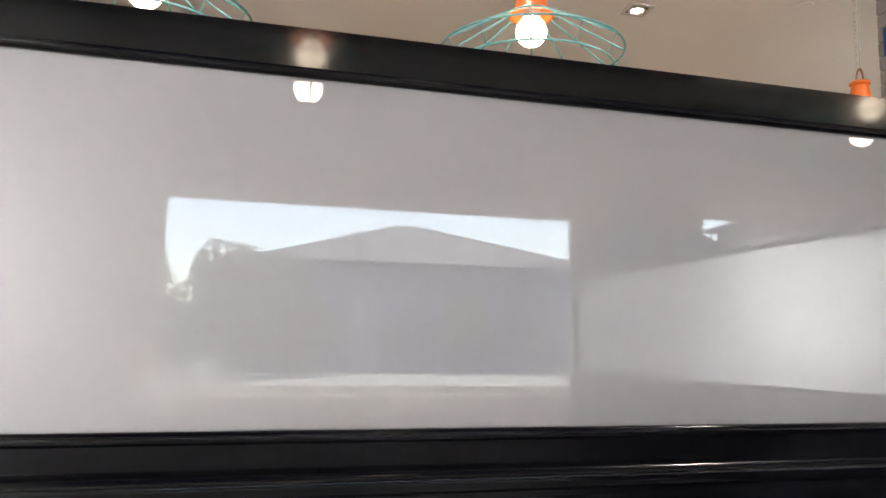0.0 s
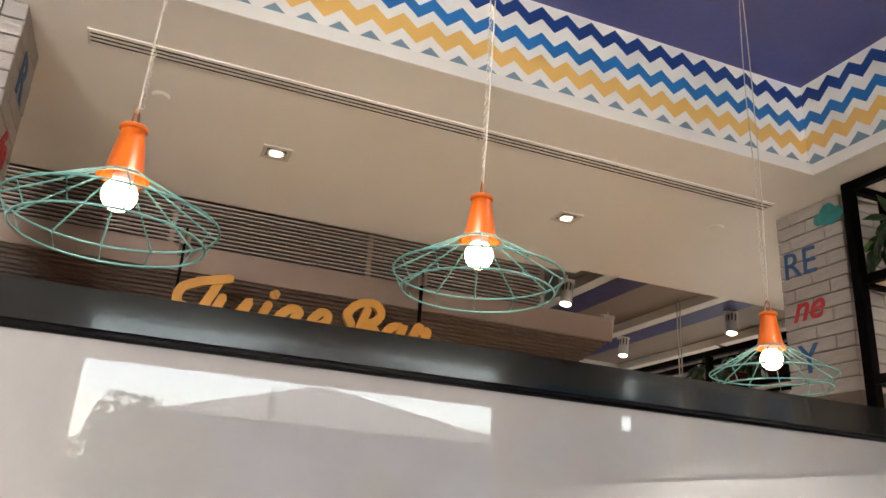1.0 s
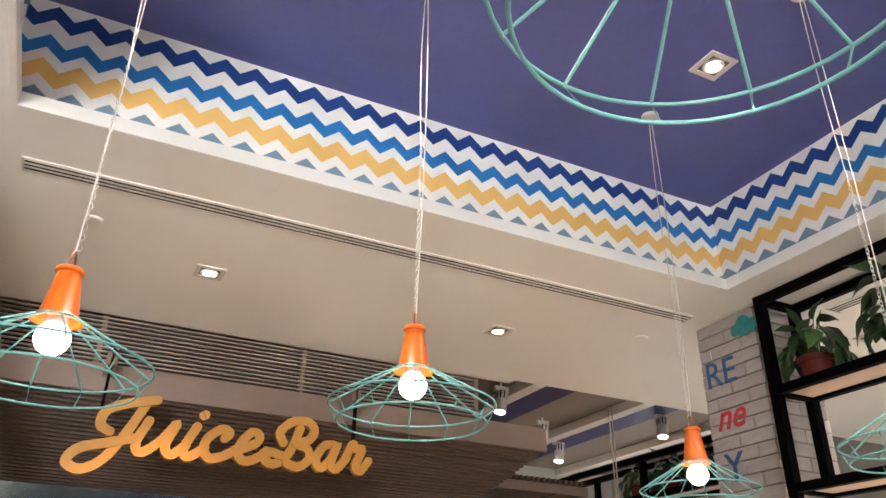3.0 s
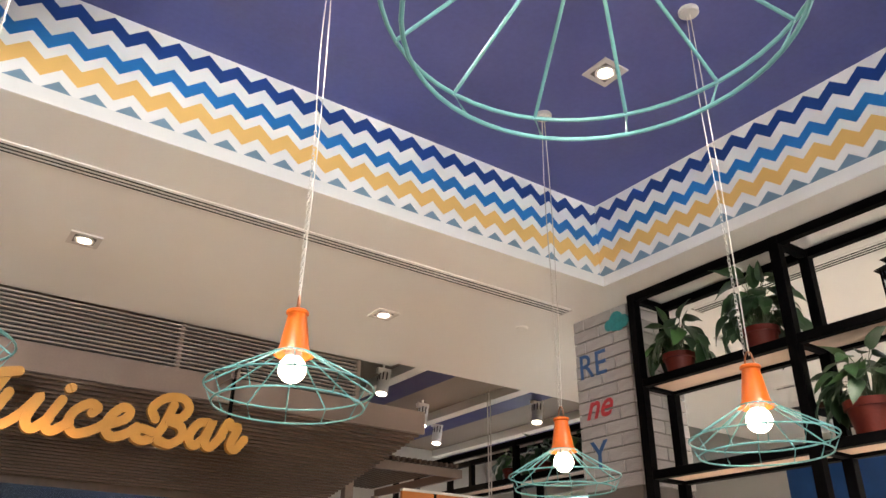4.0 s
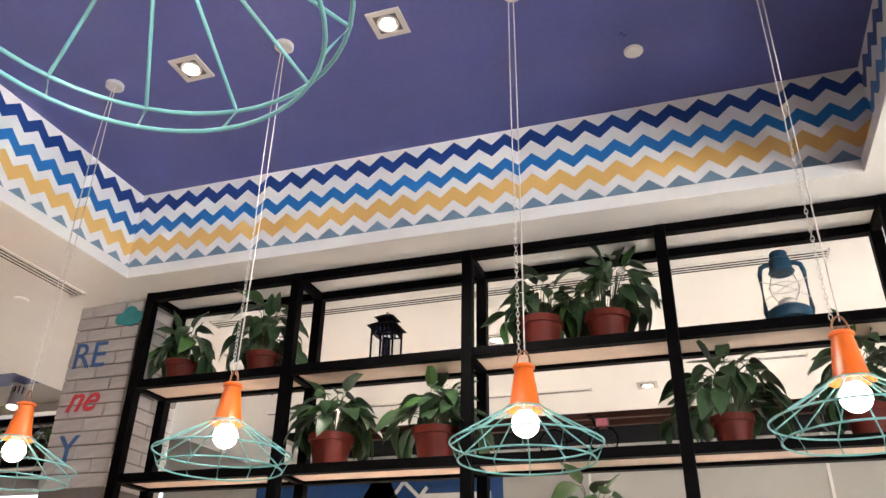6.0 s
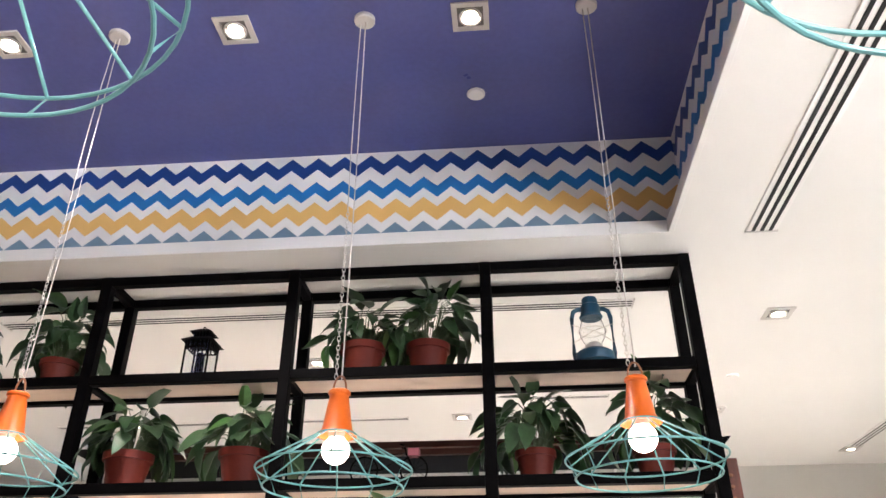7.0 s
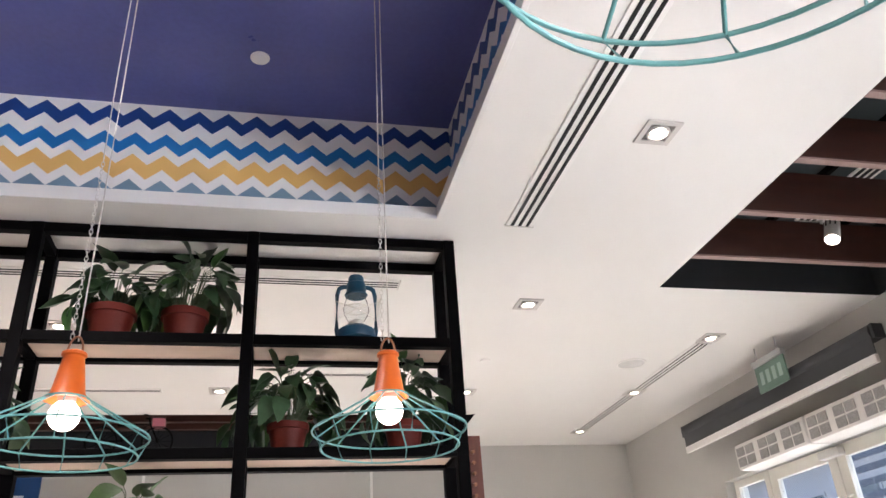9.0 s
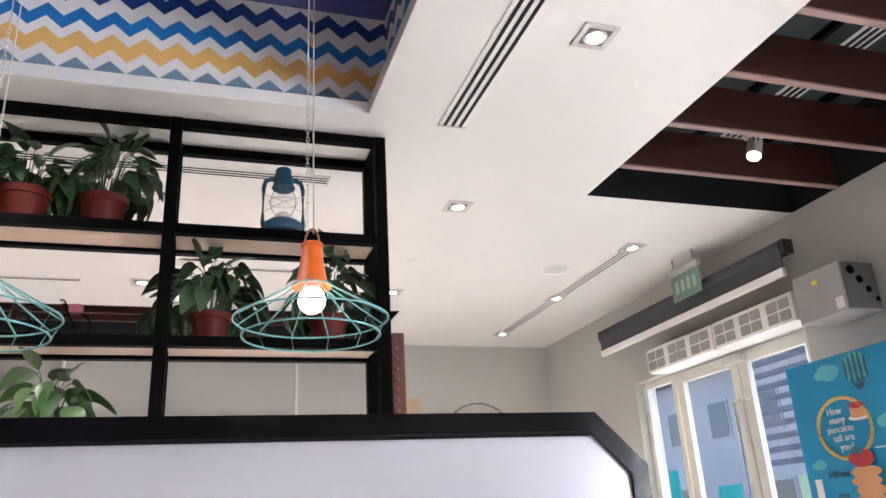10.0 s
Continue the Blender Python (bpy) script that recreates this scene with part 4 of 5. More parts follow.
def storm_lantern(at):
    l = thing("storm_lantern", at, "blue enamelled hurricane lantern with a glass globe", "lantern")
    part("tank", lathe([(0, 0), (0.078, 0), (0.082, 0.01), (0.08, 0.035), (0.06, 0.048), (0.03, 0.052), (0, 0.052)], 28), M_BLUELAN, l, "blue fuel tank", True)
    part("burner", lathe([(0, 0.05), (0.034, 0.05), (0.036, 0.07), (0.02, 0.082), (0, 0.084)], 20), M_CHAIN, l, "", True)
    part("globe", lathe([(0.032, 0.072), (0.052, 0.105), (0.056, 0.13), (0.046, 0.165), (0.034, 0.182), (0.032, 0.182), (0.044, 0.163), (0.053, 0.13), (0.05, 0.106), (0.031, 0.074)], 28), M_GLOBE, l, "clear glass globe", True).visible_shadow = False
    part("hood", lathe([(0, 0.27), (0.03, 0.268), (0.034, 0.262), (0.034, 0.24), (0.040, 0.236), (0.043, 0.2), (0.05, 0.188), (0.046, 0.182), (0.0, 0.182)], 28), M_BLUELAN, l, "blue chimney hood", True)
    for s in (-1, 1):
        pts = [(0, s * 0.078, 0.012), (0, s * 0.084, 0.04), (0, s * 0.082, 0.185), (0, s * 0.074, 0.212), (0, s * 0.055, 0.222), (0, s * 0.036, 0.222)]
        part("side_tube", tube(bmesh.new(), pts, 0.0095, 10), M_BLUELAN, l, "", True)
        part("guard_wire", tube(bmesh.new(), [(-0.02, s * 0.086, 0.15), (-0.058, 0, 0.11), (-0.02, -s * 0.086, 0.075)], 0.0017, 6), M_CHAIN, l)
    part("guard_ring", ring(bmesh.new(), 0.06, 0.128, 0.0017, 24, 6), M_CHAIN, l)
    return l


storm_lantern((3.715, -0.083, Z2 + 0.007)).scale = (1.08, 1.08, 1.19)

# ---- model bicycle ----
def model_bicycle(at):
    b = thing("model_bicycle", at, "small dark metal model bicycle standing on the shelf", "ornament")
    for y, r in ((0.11, 0.06), (-0.11, 0.06)):
        w = part("wheel", bmesh.new(), M_BLACK, b)
        bm = bmesh.new()
        ring(bm, r, 0, 0.004, 28, 6)
        for k in range(6):
            a = math.pi * k / 6
            tube(bm, [(r * math.cos(a), r * math.sin(a), 0), (-r * math.cos(a), -r * math.sin(a), 0)], 0.0009, 4)
        bm.to_mesh(w.data)
        w.matrix_local = pose(0, y, r + 0.004, 0, 90, 0)
    part("frame", tube(bmesh.new(), [(0, 0.11, 0.064), (0, 0.03, 0.066), (0, -0.075, 0.135), (0, 0.05, 0.13), (0, 0.03, 0.066)], 0.004, 6), M_BLACK, b)
    part("fork", tube(bmesh.new(), [(0, -0.11, 0.064), (0, -0.075, 0.135), (0, -0.068, 0.165)], 0.004, 6), M_BLACK, b)
    part("handlebar", tube(bmesh.new(), [(-0.03, -0.05, 0.168), (-0.03, -0.068, 0.165), (0.03, -0.068, 0.165), (0.03, -0.05, 0.168)], 0.0035, 6), M_BLACK, b)
    part("saddle", boxed(-0.012, 0.012, 0.04, 0.08, 0.145, 0.155, bevel=0.004), M_BLACK, b)
    part("basket", boxed(-0.025, 0.025, -0.135, -0.085, 0.12, 0.155, bevel=0.003), mat("faded_red", (0.25, 0.06, 0.08), 0.6), b)
    return b


model_bicycle((3.79, 0.848, Z1))

plant((5.92, 6.0, 2.63), 21, 0.22, 0.26, 30, 0.09, "leafy green plant on the rack of the hall behind")
plant((5.92, 6.5, 2.63), 22, 0.24, 0.28, 30, 0.09, "leafy green plant on the rack of the hall behind")
plant((5.92, 7.0, 2.63), 23, 0.20, 0.28, 30, 0.09, "leafy green plant on the rack of the hall behind")

# ---- far dining room, seen through the rack ----
for k in range(4):
    x = 6.93 + k * 0.26
    fb = thing("ceiling_beam", (x, 0, 0), "dark mahogany ceiling beam in the far recess", "beam", "far ceiling beams")
    part("beam", boxed(-0.03, 0.03, FY0 + 0.01, FY1 - 0.01, 3.12, 3.30, bevel=0.004), M_BEAM, fb)
for y in (-0.68, 0.39, 1.47, 2.55, 3.63):
    fb = thing("ceiling_beam", (0, y, 0), "dark mahogany cross beam in the far recess", "beam", "far ceiling beams")
    part("beam", boxed(FX0 + 0.01, X1 - 0.01, -0.04, 0.04, 3.31, 3.48, bevel=0.004), M_BEAM, fb)
M_PAPER = mat("print_paper", (0.72, 0.70, 0.68), 0.5, var=0.12, scale=9)
M_PRINT = mat("grey_print", (0.18, 0.17, 0.17), 0.5, var=0.4, scale=14)
M_FRAMEW = mat("silver_frame", (0.62, 0.60, 0.58), 0.3, metal=0.3)
for i, (ya, yb) in enumerate(((1.27, 0.887), (0.784, 0.39), (0.287, -0.125), (-0.228, -0.622))):
    pf = thing("picture_frame", (X1, (ya + yb) / 2, 0), "silver framed print hanging on the grey wall", "picture", "framed prints")
    w = (ya - yb) / 2
    bm = bmesh.new()
    for a, b, c, d in ((-w, w, 2.27, 2.305), (-w, w, 1.66, 1.695), (-w, -w + 0.035, 1.695, 2.27), (w - 0.035, w, 1.695, 2.27)):
        box(bm, -0.03, -0.001, a, b, c, d)
    part("frame", bm, M_FRAMEW, pf)
    part("print", boxed(-0.012, -0.002, -w + 0.035, w - 0.035, 1.695, 2.27), (M_PAPER, M_PRINT)[i % 2], pf, "printed sheet")
    if i % 2:
        cl = part("motif", lathe([(0, 0), (0.13, 0.0), (0.15, 0.06), (0.09, 0.15), (0, 0.17)], 12), M_PAPER, pf, "", True)
        cl.matrix_local = pose(-0.010, 0, 2.02) @ Matrix.Diagonal((0.03, 1, 1, 1))
for y in (1.387, -0.68, 3.36):
    structure("trim_trunking", boxed(X1 - 0.02, X1 - 0.001, y - 0.012, y + 0.012, 0, H - 0.003), M_TRIMW, "thin white cable trunking on the wall", "trim")
M_INKW2 = mat("pale_ink", (0.78, 0.77, 0.74), 0.5, var=0.04)
rs = thing("round_wall_sign", (X1 - 0.003, -2.534, 2.0), "round white wall sign with a dotted black rim", "sign")
part("disc", lathe([(0, 0), (0.41, 0), (0.41, -0.010), (0, -0.010)], 48), mat("sign_face", (0.47, 0.46, 0.435), 0.6, var=0.05), rs).matrix_local = pose(0, 0, 0, 0, 90, 0)
for k in range(84):
    a = 2 * math.pi * k / 84
    part("dot", boxed(-0.016, -0.010, -0.008, 0.008, -0.008, 0.008), M_BLACK, rs).matrix_local = pose(0, 0.395 * math.cos(a), 0.395 * math.sin(a), math.degrees(a), 0, 0)
for k, wd in enumerate((0.2, 0.32, 0.26)):
    part("text_bar", boxed(-0.014, -0.010, -wd / 2, wd / 2, 0.19 - 0.12 * k, 0.25 - 0.12 * k), M_INKW2, rs)

# blue mural board
M_MURAL = mat("navy_poster", (0.012, 0.06, 0.20), 0.4, var=0.15)
mu = thing("mural_board", (X1 - 0.002, 3.63, 0), "navy blue mural board with a stone tower and white lettering", "poster")
part("board", boxed(-0.03, 0, -1.55, 1.5, 1.2, 2.92, bevel=0.003), M_MURAL, mu)
M_TOWER = mat("tower_stone", (0.25, 0.16, 0.08), 0.7, var=0.3, scale=12)
for k, (hw, za, zb) in enumerate(((0.24, 1.25, 2.2), (0.29, 2.2, 2.28), (0.23, 2.28, 2.5), (0.27, 2.5, 2.55))):
    part("tower_tier", boxed(-0.036, -0.0305, -0.12 - hw, -0.12 + hw, za, zb), M_TOWER, mu)
bm = bmesh.new()
vs = [bm.verts.new(v) for v in ((-0.036, -0.36, 2.55), (-0.036, 0.12, 2.55), (-0.036, -0.12, 2.88))]
bm.faces.new(vs)
bmesh.ops.solidify(bm, geom=bm.faces, thickness=-0.005)
part("tower_roof", bm, mat("tower_lead", (0.10, 0.06, 0.035), 0.7), mu)
M_INKW = mat("white_ink", (0.75, 0.74, 0.72), 0.5, var=0.04)
part("label_field", boxed(-0.035, -0.0305, -1.42, -0.62, 1.8, 2.60), M_INKW, mu, "white lettering field").matrix_local = pose(0, 0, 0, 0, 0, 0)
for a, b, c in ((-0.42, 2.75, 40), (-0.55, 2.6, -50), (-0.50, 2.45, 40)):
    part("white_stripe", boxed(-0.036, -0.0312, -0.02, 0.02, -0.28, 0.28), M_INKW, mu).matrix_local = pose(0, a, b, c, 0, 0)
mu.scale = (1, 0.9, 1)
bpy.context.view_layer.update()
painted(mu, "THE", 0.12, pose(X1 - 0.040, 2.695, 2.42, 90, -14, -90), M_MURAL, width=1.3)
painted(mu, "HOUSE", 0.2, pose(X1 - 0.040, 2.695, 2.20, 90, -14, -90), M_MURAL, bold=0.004)

# mahogany peg board and pale block beside the rack
pb = thing("peg_board", (4.7, -0.865, 0), "tall mahogany board with a row of brass pegs", "peg board")
part("board", boxed(0, 0.03, -0.036, 0.036, 0, 2.295, bevel=0.004), mat("red_mahogany", (0.13, 0.034, 0.02), 0.45, var=0.3, scale=3, grain=30, stretch=(8, 8, 1)), pb)
for k in range(14):
    part("peg", lathe([(0, 0.022), (0.010, 0.02), (0.012, 0.0), (0, 0)], 10), M_COPPER, pb, "brass peg").matrix_local = pose(0, 0.015, 2.2 - k * 0.06, 0, -90, 0)
wb = thing("wooden_post", (4.74, -0.935, 0), "pale timber post end beside the peg board", "post")
part("post", boxed(0, 0.12, -0.07, 0.035, 0, 1.92, bevel=0.006), mat("pale_timber", (0.55, 0.40, 0.26), 0.6, var=0.15, stretch=(6, 6, 1)), wb)

# ---- street wall fittings ----
W = Y0
M_BLIND = mat("charcoal_blind", (0.055, 0.058, 0.062), 0.7, var=0.12, grain=200, bump=0.1)
bl = thing("roller_blind", (0, W, 0), "charcoal roller blind rolled up over the doors", "blind")
for x in (4.6, 5.75):
    part("wall_fixing", boxed(x - 0.02, x + 0.02, 0.0, 0.13, 2.715, 2.755), M_BLIND, bl)
part("roll", lathe([(0, 4.05), (0.055, 4.05), (0.055, 6.37), (0, 6.37)], 20), M_BLIND, bl, "rolled charcoal fabric", True).matrix_local = pose(0, 0.17, 2.735, 0, 90, 0)
part("fabric", boxed(4.055, 6.36, 0.205, 0.213, 2.60, 2.75), M_BLIND, bl)
part("bottom_bar", boxed(4.055, 6.36, 0.196, 0.222, 2.548, 2.60, bevel=0.004), M_TRIMW, bl, "pale bottom bar")
for x in (4.035, 6.385):
    part("bracket", boxed(x - 0.012, x + 0.012, 0.13, 0.21, 2.69, 2.78, bevel=0.003), M_BLIND, bl)

ac = thing("air_curtain", (0, W, 0), "white air curtain with perforated grilles over the doors", "air curtain")
M_ACW = mat("white_plastic", (0.75, 0.73, 0.69), 0.4, var=0.04)
M_PERF = mat("perforated_grey", (0.33, 0.32, 0.31), 0.6, var=0.35, scale=120, grain=300)
for xa, xb in ((4.055, 4.85), (4.862, 5.71)):
    bm = bmesh.new()
    box(bm, xa, xb, 0.0, 0.20, 2.262, 2.455, bevel=0.03)
    part("casing", bm, M_ACW, ac, "white rounded casing", True)
    n = 3
    for k in range(n):
        w0 = (xb - xa) / n
        for i in range(2):
            for j in range(2):
                a = xa + k * w0 + 0.03 + i * (w0 - 0.05) / 2
                part("grille", boxed(a, a + (w0 - 0.05) / 2 - 0.015, 0.2005, 0.204, 2.285 + j * 0.075, 2.285 + j * 0.075 + 0.062), M_PERF, ac, "perforated grey grille")

ex = thing("exit_sign", (4.94, -3.1, 0), "green illuminated exit sign hanging from the ceiling", "sign")
part("housing", boxed(-0.175, 0.175, -0.02, 0.02, 2.86, 2.905, bevel=0.006), M_TRACK, ex, "grey housing")
part("plate", boxed(-0.17, 0.17, -0.006, 0.006, 2.675, 2.86, bevel=0.003), mat("green_acrylic", (0.13, 0.22, 0.17), 0.3, var=0.1), ex, "green acrylic plate")
for x in (-0.12, 0.12):
    part("drop_rod", tube(bmesh.new(), [(x, 0, 2.9), (x, 0, 2.998)], 0.005), M_TRACK, ex)
M_EXITINK = mat("pale_green_ink", (0.34, 0.46, 0.40), 0.5, var=0.05)
for k in range(4):
    part("text_bar", boxed(-0.13 + k * 0.07, -0.09 + k * 0.07, 0.0065, 0.009, 2.725, 2.815), M_EXITINK, ex)

gb = thing("emergency_unit", (0, W, 0), "grey metal wall unit with round openings on its side", "wall unit")
M_GREYM = mat("grey_metal", (0.36, 0.35, 0.34), 0.45, metal=0.2, var=0.08)
part("body", boxed(3.60, 3.96, 0.02, 0.265, 2.20, 2.485, bevel=0.008), M_GREYM, gb)
part("bracket", boxed(3.67, 3.9, 0.0, 0.02, 2.25, 2.44), M_BLACK, gb)
part("side_plate", boxed(3.592, 3.599, 0.03, 0.255, 2.21, 2.475), mat("dark_grey_plate", (0.12, 0.12, 0.12), 0.5), gb)
for k in range(4):
    part("side_opening", lathe([(0, 0), (0.026 - 0.004 * k, 0), (0.026 - 0.004 * k, 0.006), (0, 0.006)], 18), M_BLACK, gb).matrix_local = pose(3.591, 0.20 - 0.05 * k, 2.43 - 0.055 * k, 0, -90, 0)
part("warning_label", boxed(3.77, 3.81, 0.2655, 0.268, 2.40, 2.425), mat("yellow_label", (0.8, 0.7, 0.05), 0.5), gb, "yellow label")
part("data_label", boxed(3.615, 3.67, 0.2655, 0.268, 2.22, 2.285), M_INKW, gb, "white label")

# glazed double door with sidelight
M_DOORF = mat("cream_door_paint", (0.70, 0.68, 0.61), 0.45, var=0.05)
dr = tagged(new("door_1"), "cream framed glazed double door with a sidelight", "door", kind="structure")
dr.matrix_world = pose(0, W - 0.12, 0)
def leaf_frame(xa, xb, z0, z1, w, nm, label=""):
    bm = bmesh.new()
    for a, b, c, d in ((xa, xa + w, z0, z1), (xb - w, xb, z0, z1), (xa + w, xb - w, z1 - w, z1), (xa + w, xb - w, z0, z0 + w * 1.6)):
        box(bm, a, b, 0, 0.05, c, d, bevel=0.004)
    f = part(nm, bm, M_DOORF, dr, label)
    g = part("pane", boxed(xa + w, xb - w, 0.022, 0.028, z0 + w * 1.6, z1 - w), M_GLASS, f, "clear glass pane")
    g.visible_shadow = False
    return f
leaf_frame(5.755, 6.23, 0.0, 2.28, 0.055, "sidelight")
leaf_frame(4.98, 5.74, 0.01, 2.275, 0.085, "door_leaf")
leaf_frame(4.22, 4.97, 0.01, 2.275, 0.085, "door_leaf")
for x, zz in ((5.03, 1), (4.92, 1)):
    part("pull_handle", tube(bmesh.new(), [(x, 0.05, 1.95), (x, 0.10, 1.93), (x, 0.10, 0.85), (x, 0.05, 0.83)], 0.014, 10), M_DOORF, dr, "long cream pull handle", True)
part("closer", boxed(4.87, 5.08, 0.05, 0.11, 2.20, 2.25, bevel=0.006), M_FRAMEW, dr)
M_CYAN = mat("cyan_sticker", (0.02, 0.45, 0.62), 0.5, var=0.05)
for xa, xb, za, zb, mm in ((5.93, 6.07, 1.29, 1.54, M_CYAN), (5.20, 5.466, 1.12, 1.385, M_CYAN), (4.508, 4.633, 1.20, 1.40, mat("mint_sticker", (0.45, 0.72, 0.66), 0.5))):
    part("sticker", boxed(xa, xb, 0.0285, 0.030, za, zb), mm, dr, "coloured glass sticker")

for nm, (xa, xb, za, zb) in (("window_1", WIN), ("window_2", WIN2)):
    wn_ = tagged(new(nm), "wide street window in a pale frame", "window", kind="structure")
    wn_.matrix_world = pose(0, W - 0.12, 0)
    bm = bmesh.new()
    for a, b, c, d in ((xa, xa + 0.06, za, zb), (xb - 0.10, xb, za, zb), (xa + 0.06, xb - 0.10, zb - 0.05, zb), (xa + 0.06, xb - 0.10, za, za + 0.06)):
        box(bm, a, b, 0, 0.06, c, d)
    part("window_frame", bm, M_TRIMW, wn_, "white frame")
    part("pane", boxed(xa + 0.06, xb - 0.10, 0.027, 0.033, za + 0.06, zb - 0.05), M_GLASS, wn_, "clear pane").visible_shadow = False
    part("window_sill", boxed(xa - 0.03, xb + 0.03, 0.06, 0.20, za - 0.03, za), M_TRIMW, wn_, "white sill")

hw = tagged(new("window_3"), "wide bright hall window in a pale frame", "window", kind="structure")
bm = bmesh.new()
for a, b, c, d in ((6.2, 6.26, 0.9, 2.85), (9.44, 9.5, 0.9, 2.85), (6.26, 9.44, 2.79, 2.85), (6.26, 9.44, 0.9, 0.96), (7.8, 7.86, 0.96, 2.79)):
    box(bm, X1 + 0.06, X1 + 0.12, a, b, c, d)
part("window_frame", bm, M_TRIMW, hw, "white frame")
part("pane", boxed(X1 + 0.087, X1 + 0.093, 6.26, 7.8, 0.96, 2.79), M_GLASS, hw, "clear pane").visible_shadow = False
part("pane", boxed(X1 + 0.087, X1 + 0.093, 7.86, 9.44, 0.96, 2.79), M_GLASS, hw, "clear pane").visible_shadow = False

# height chart board
M_CYANB = mat("cyan_print", (0.008, 0.26, 0.48), 0.4, var=0.06, scale=3)
M_CLOUDP = mat("pale_teal_print", (0.10, 0.45, 0.50), 0.5)
M_GOLD = mat("gold_print", (0.62, 0.42, 0.12), 0.5, var=0.2, scale=30)
M_CAKE = mat("pancake_print", (0.62, 0.30, 0.14), 0.6, var=0.3, scale=18)
M_BERRY = mat("berry_print", (0.45, 0.03, 0.04), 0.5, var=0.4, scale=40)
M_NAVYP = mat("balloon_navy", (0.03, 0.12, 0.17), 0.5)
hb = thing("height_chart", (4.162, -3.13, 0), "blue height chart board with a pancake stack and a striped balloon", "sign", turn=180)
part("board", boxed(0.0, 0.90, -0.02, 0.0, 0.05, 1.985, bevel=0.004), M_CYANB, hb, "cyan printed board")
part("foot", boxed(0.1, 0.85, -0.2, 0.2, 0.0, 0.05, bevel=0.006), M_BLACK, hb)
def disc(u, z, ru, rz, y, material, nm, rot=0):
    bm = bmesh.new()
    bmesh.ops.create_cone(bm, cap_ends=True, segments=28, radius1=1, radius2=1, depth=1)
    ob = part(nm, bm, material, hb)
    ob.matrix_local = pose(u - 0.045, -0.02 - y, z + 0.045, 90, 0, 0) @ Matrix.Diagonal((ru, rz, 0.002, 1))
    return ob
F = 0.0015
for i, (u, z, r) in enumerate(((0.30, 1.85, 0.035), (0.345, 1.865, 0.05), (0.40, 1.86, 0.04), (0.37, 1.845, 0.05), (0.14, 1.37, 0.03), (0.17, 1.375, 0.035), (0.66, 1.55, 0.04), (0.71, 1.56, 0.05))):
    disc(u, z, r * 1.2, r * 0.75, F + 0.0004 * i, M_CLOUDP, "printed_cloud")
rg = bmesh.new()
tube(rg, [(0.348 + 0.183 * math.cos(a), -0.0215, 1.595 + 0.16 * math.sin(a)) for a in [2 * math.pi * k / 40 for k in range(40)]], 0.011, 6, True)
part("gold_ring", rg, M_GOLD, hb, "gold printed ring")
disc(0.56, 1.845, 0.085, 0.085, F + 0.004, M_CLOUDP, "balloon")
for k in range(-2, 3):
    disc(0.56 + k * 0.034, 1.845, 0.011, 0.083 * math.cos(k * 0.42), F + 0.006, M_NAVYP, "balloon_stripe")
bm = bmesh.new()
for q in ((0.455, 1.835), (0.575, 1.835), (0.53, 1.775), (0.50, 1.775)):
    bm.verts.new((q[0], -0.0265, q[1]))
bm.faces.new(list(bm.verts))
part("balloon_skirt", bm, M_NAVYP, hb)
disc(0.51, 1.592, 0.07, 0.016, F + 0.005, M_INKW, "plate")
for k in range(3):
    disc(0.51, 1.603 + 0.018 * k, 0.052, 0.014, F + 0.0065 + 0.0006 * k, M_CAKE, "pancake")
disc(0.51, 1.655, 0.045, 0.018, F + 0.009, M_BERRY, "berries")
for k in range(22):
    disc(0.48 + 0.012 * math.sin(k * 2.1), 0.35 + 0.046 * k, 0.10, 0.030, F + 0.010 + 0.0012 * (k % 2), M_CAKE, "pancake")
disc(0.47, 1.385, 0.085, 0.045, F + 0.014, M_BERRY, "berries")
disc(0.45, 1.425, 0.04, 0.02, F + 0.016, M_NAVYP, "berry_leaf")
bpy.context.view_layer.update()
for i, row in enumerate(("How", "many", "pancakes", "tall are", "you?")):
    painted(hb, row, 0.052, pose(3.862 - 0.010 * i, -3.1065, 1.673 - 0.048 * i, 90, 0, 180), M_INKW)
painted(hb, "140 cm", 0.05, pose(3.927, -3.1065, 1.345, 90, 0, 180), M_NAVYP, bold=0.002)
part("text_bar", boxed(0.20, 0.28, -0.0225, -0.0205, 1.24, 1.26), M_NAVYP, hb)
part("rotated_text_bar", boxed(0.055, 0.105, -0.0225, -0.0205, 0.95, 1.345), M_INKW, hb, "white upright lettering bar")
part("mark_line", boxed(0.515, 0.86, -0.0225, -0.0205, 1.47, 1.477), M_INKW, hb)

# ---- street outside ----
M_GROUND = mat("pale_paving", (0.27, 0.265, 0.25), 0.8, var=0.15, scale=0.6)
bm = bmesh.new()
bmesh.ops.create_grid(bm, x_segments=2, y_segments=2, size=600, matrix=Matrix.Translation((0, 0, -0.12)))
structure("ground", bm, M_GROUND, "pale paving of the street outside", "ground")
structure("roof_slab", boxed(X0 - 0.2, X1 + 0.2, Y0 - 0.2, Y1 + 0.2, 3.9, 4.1), M_GREYWALL, "flat roof over the cafe", "roof")


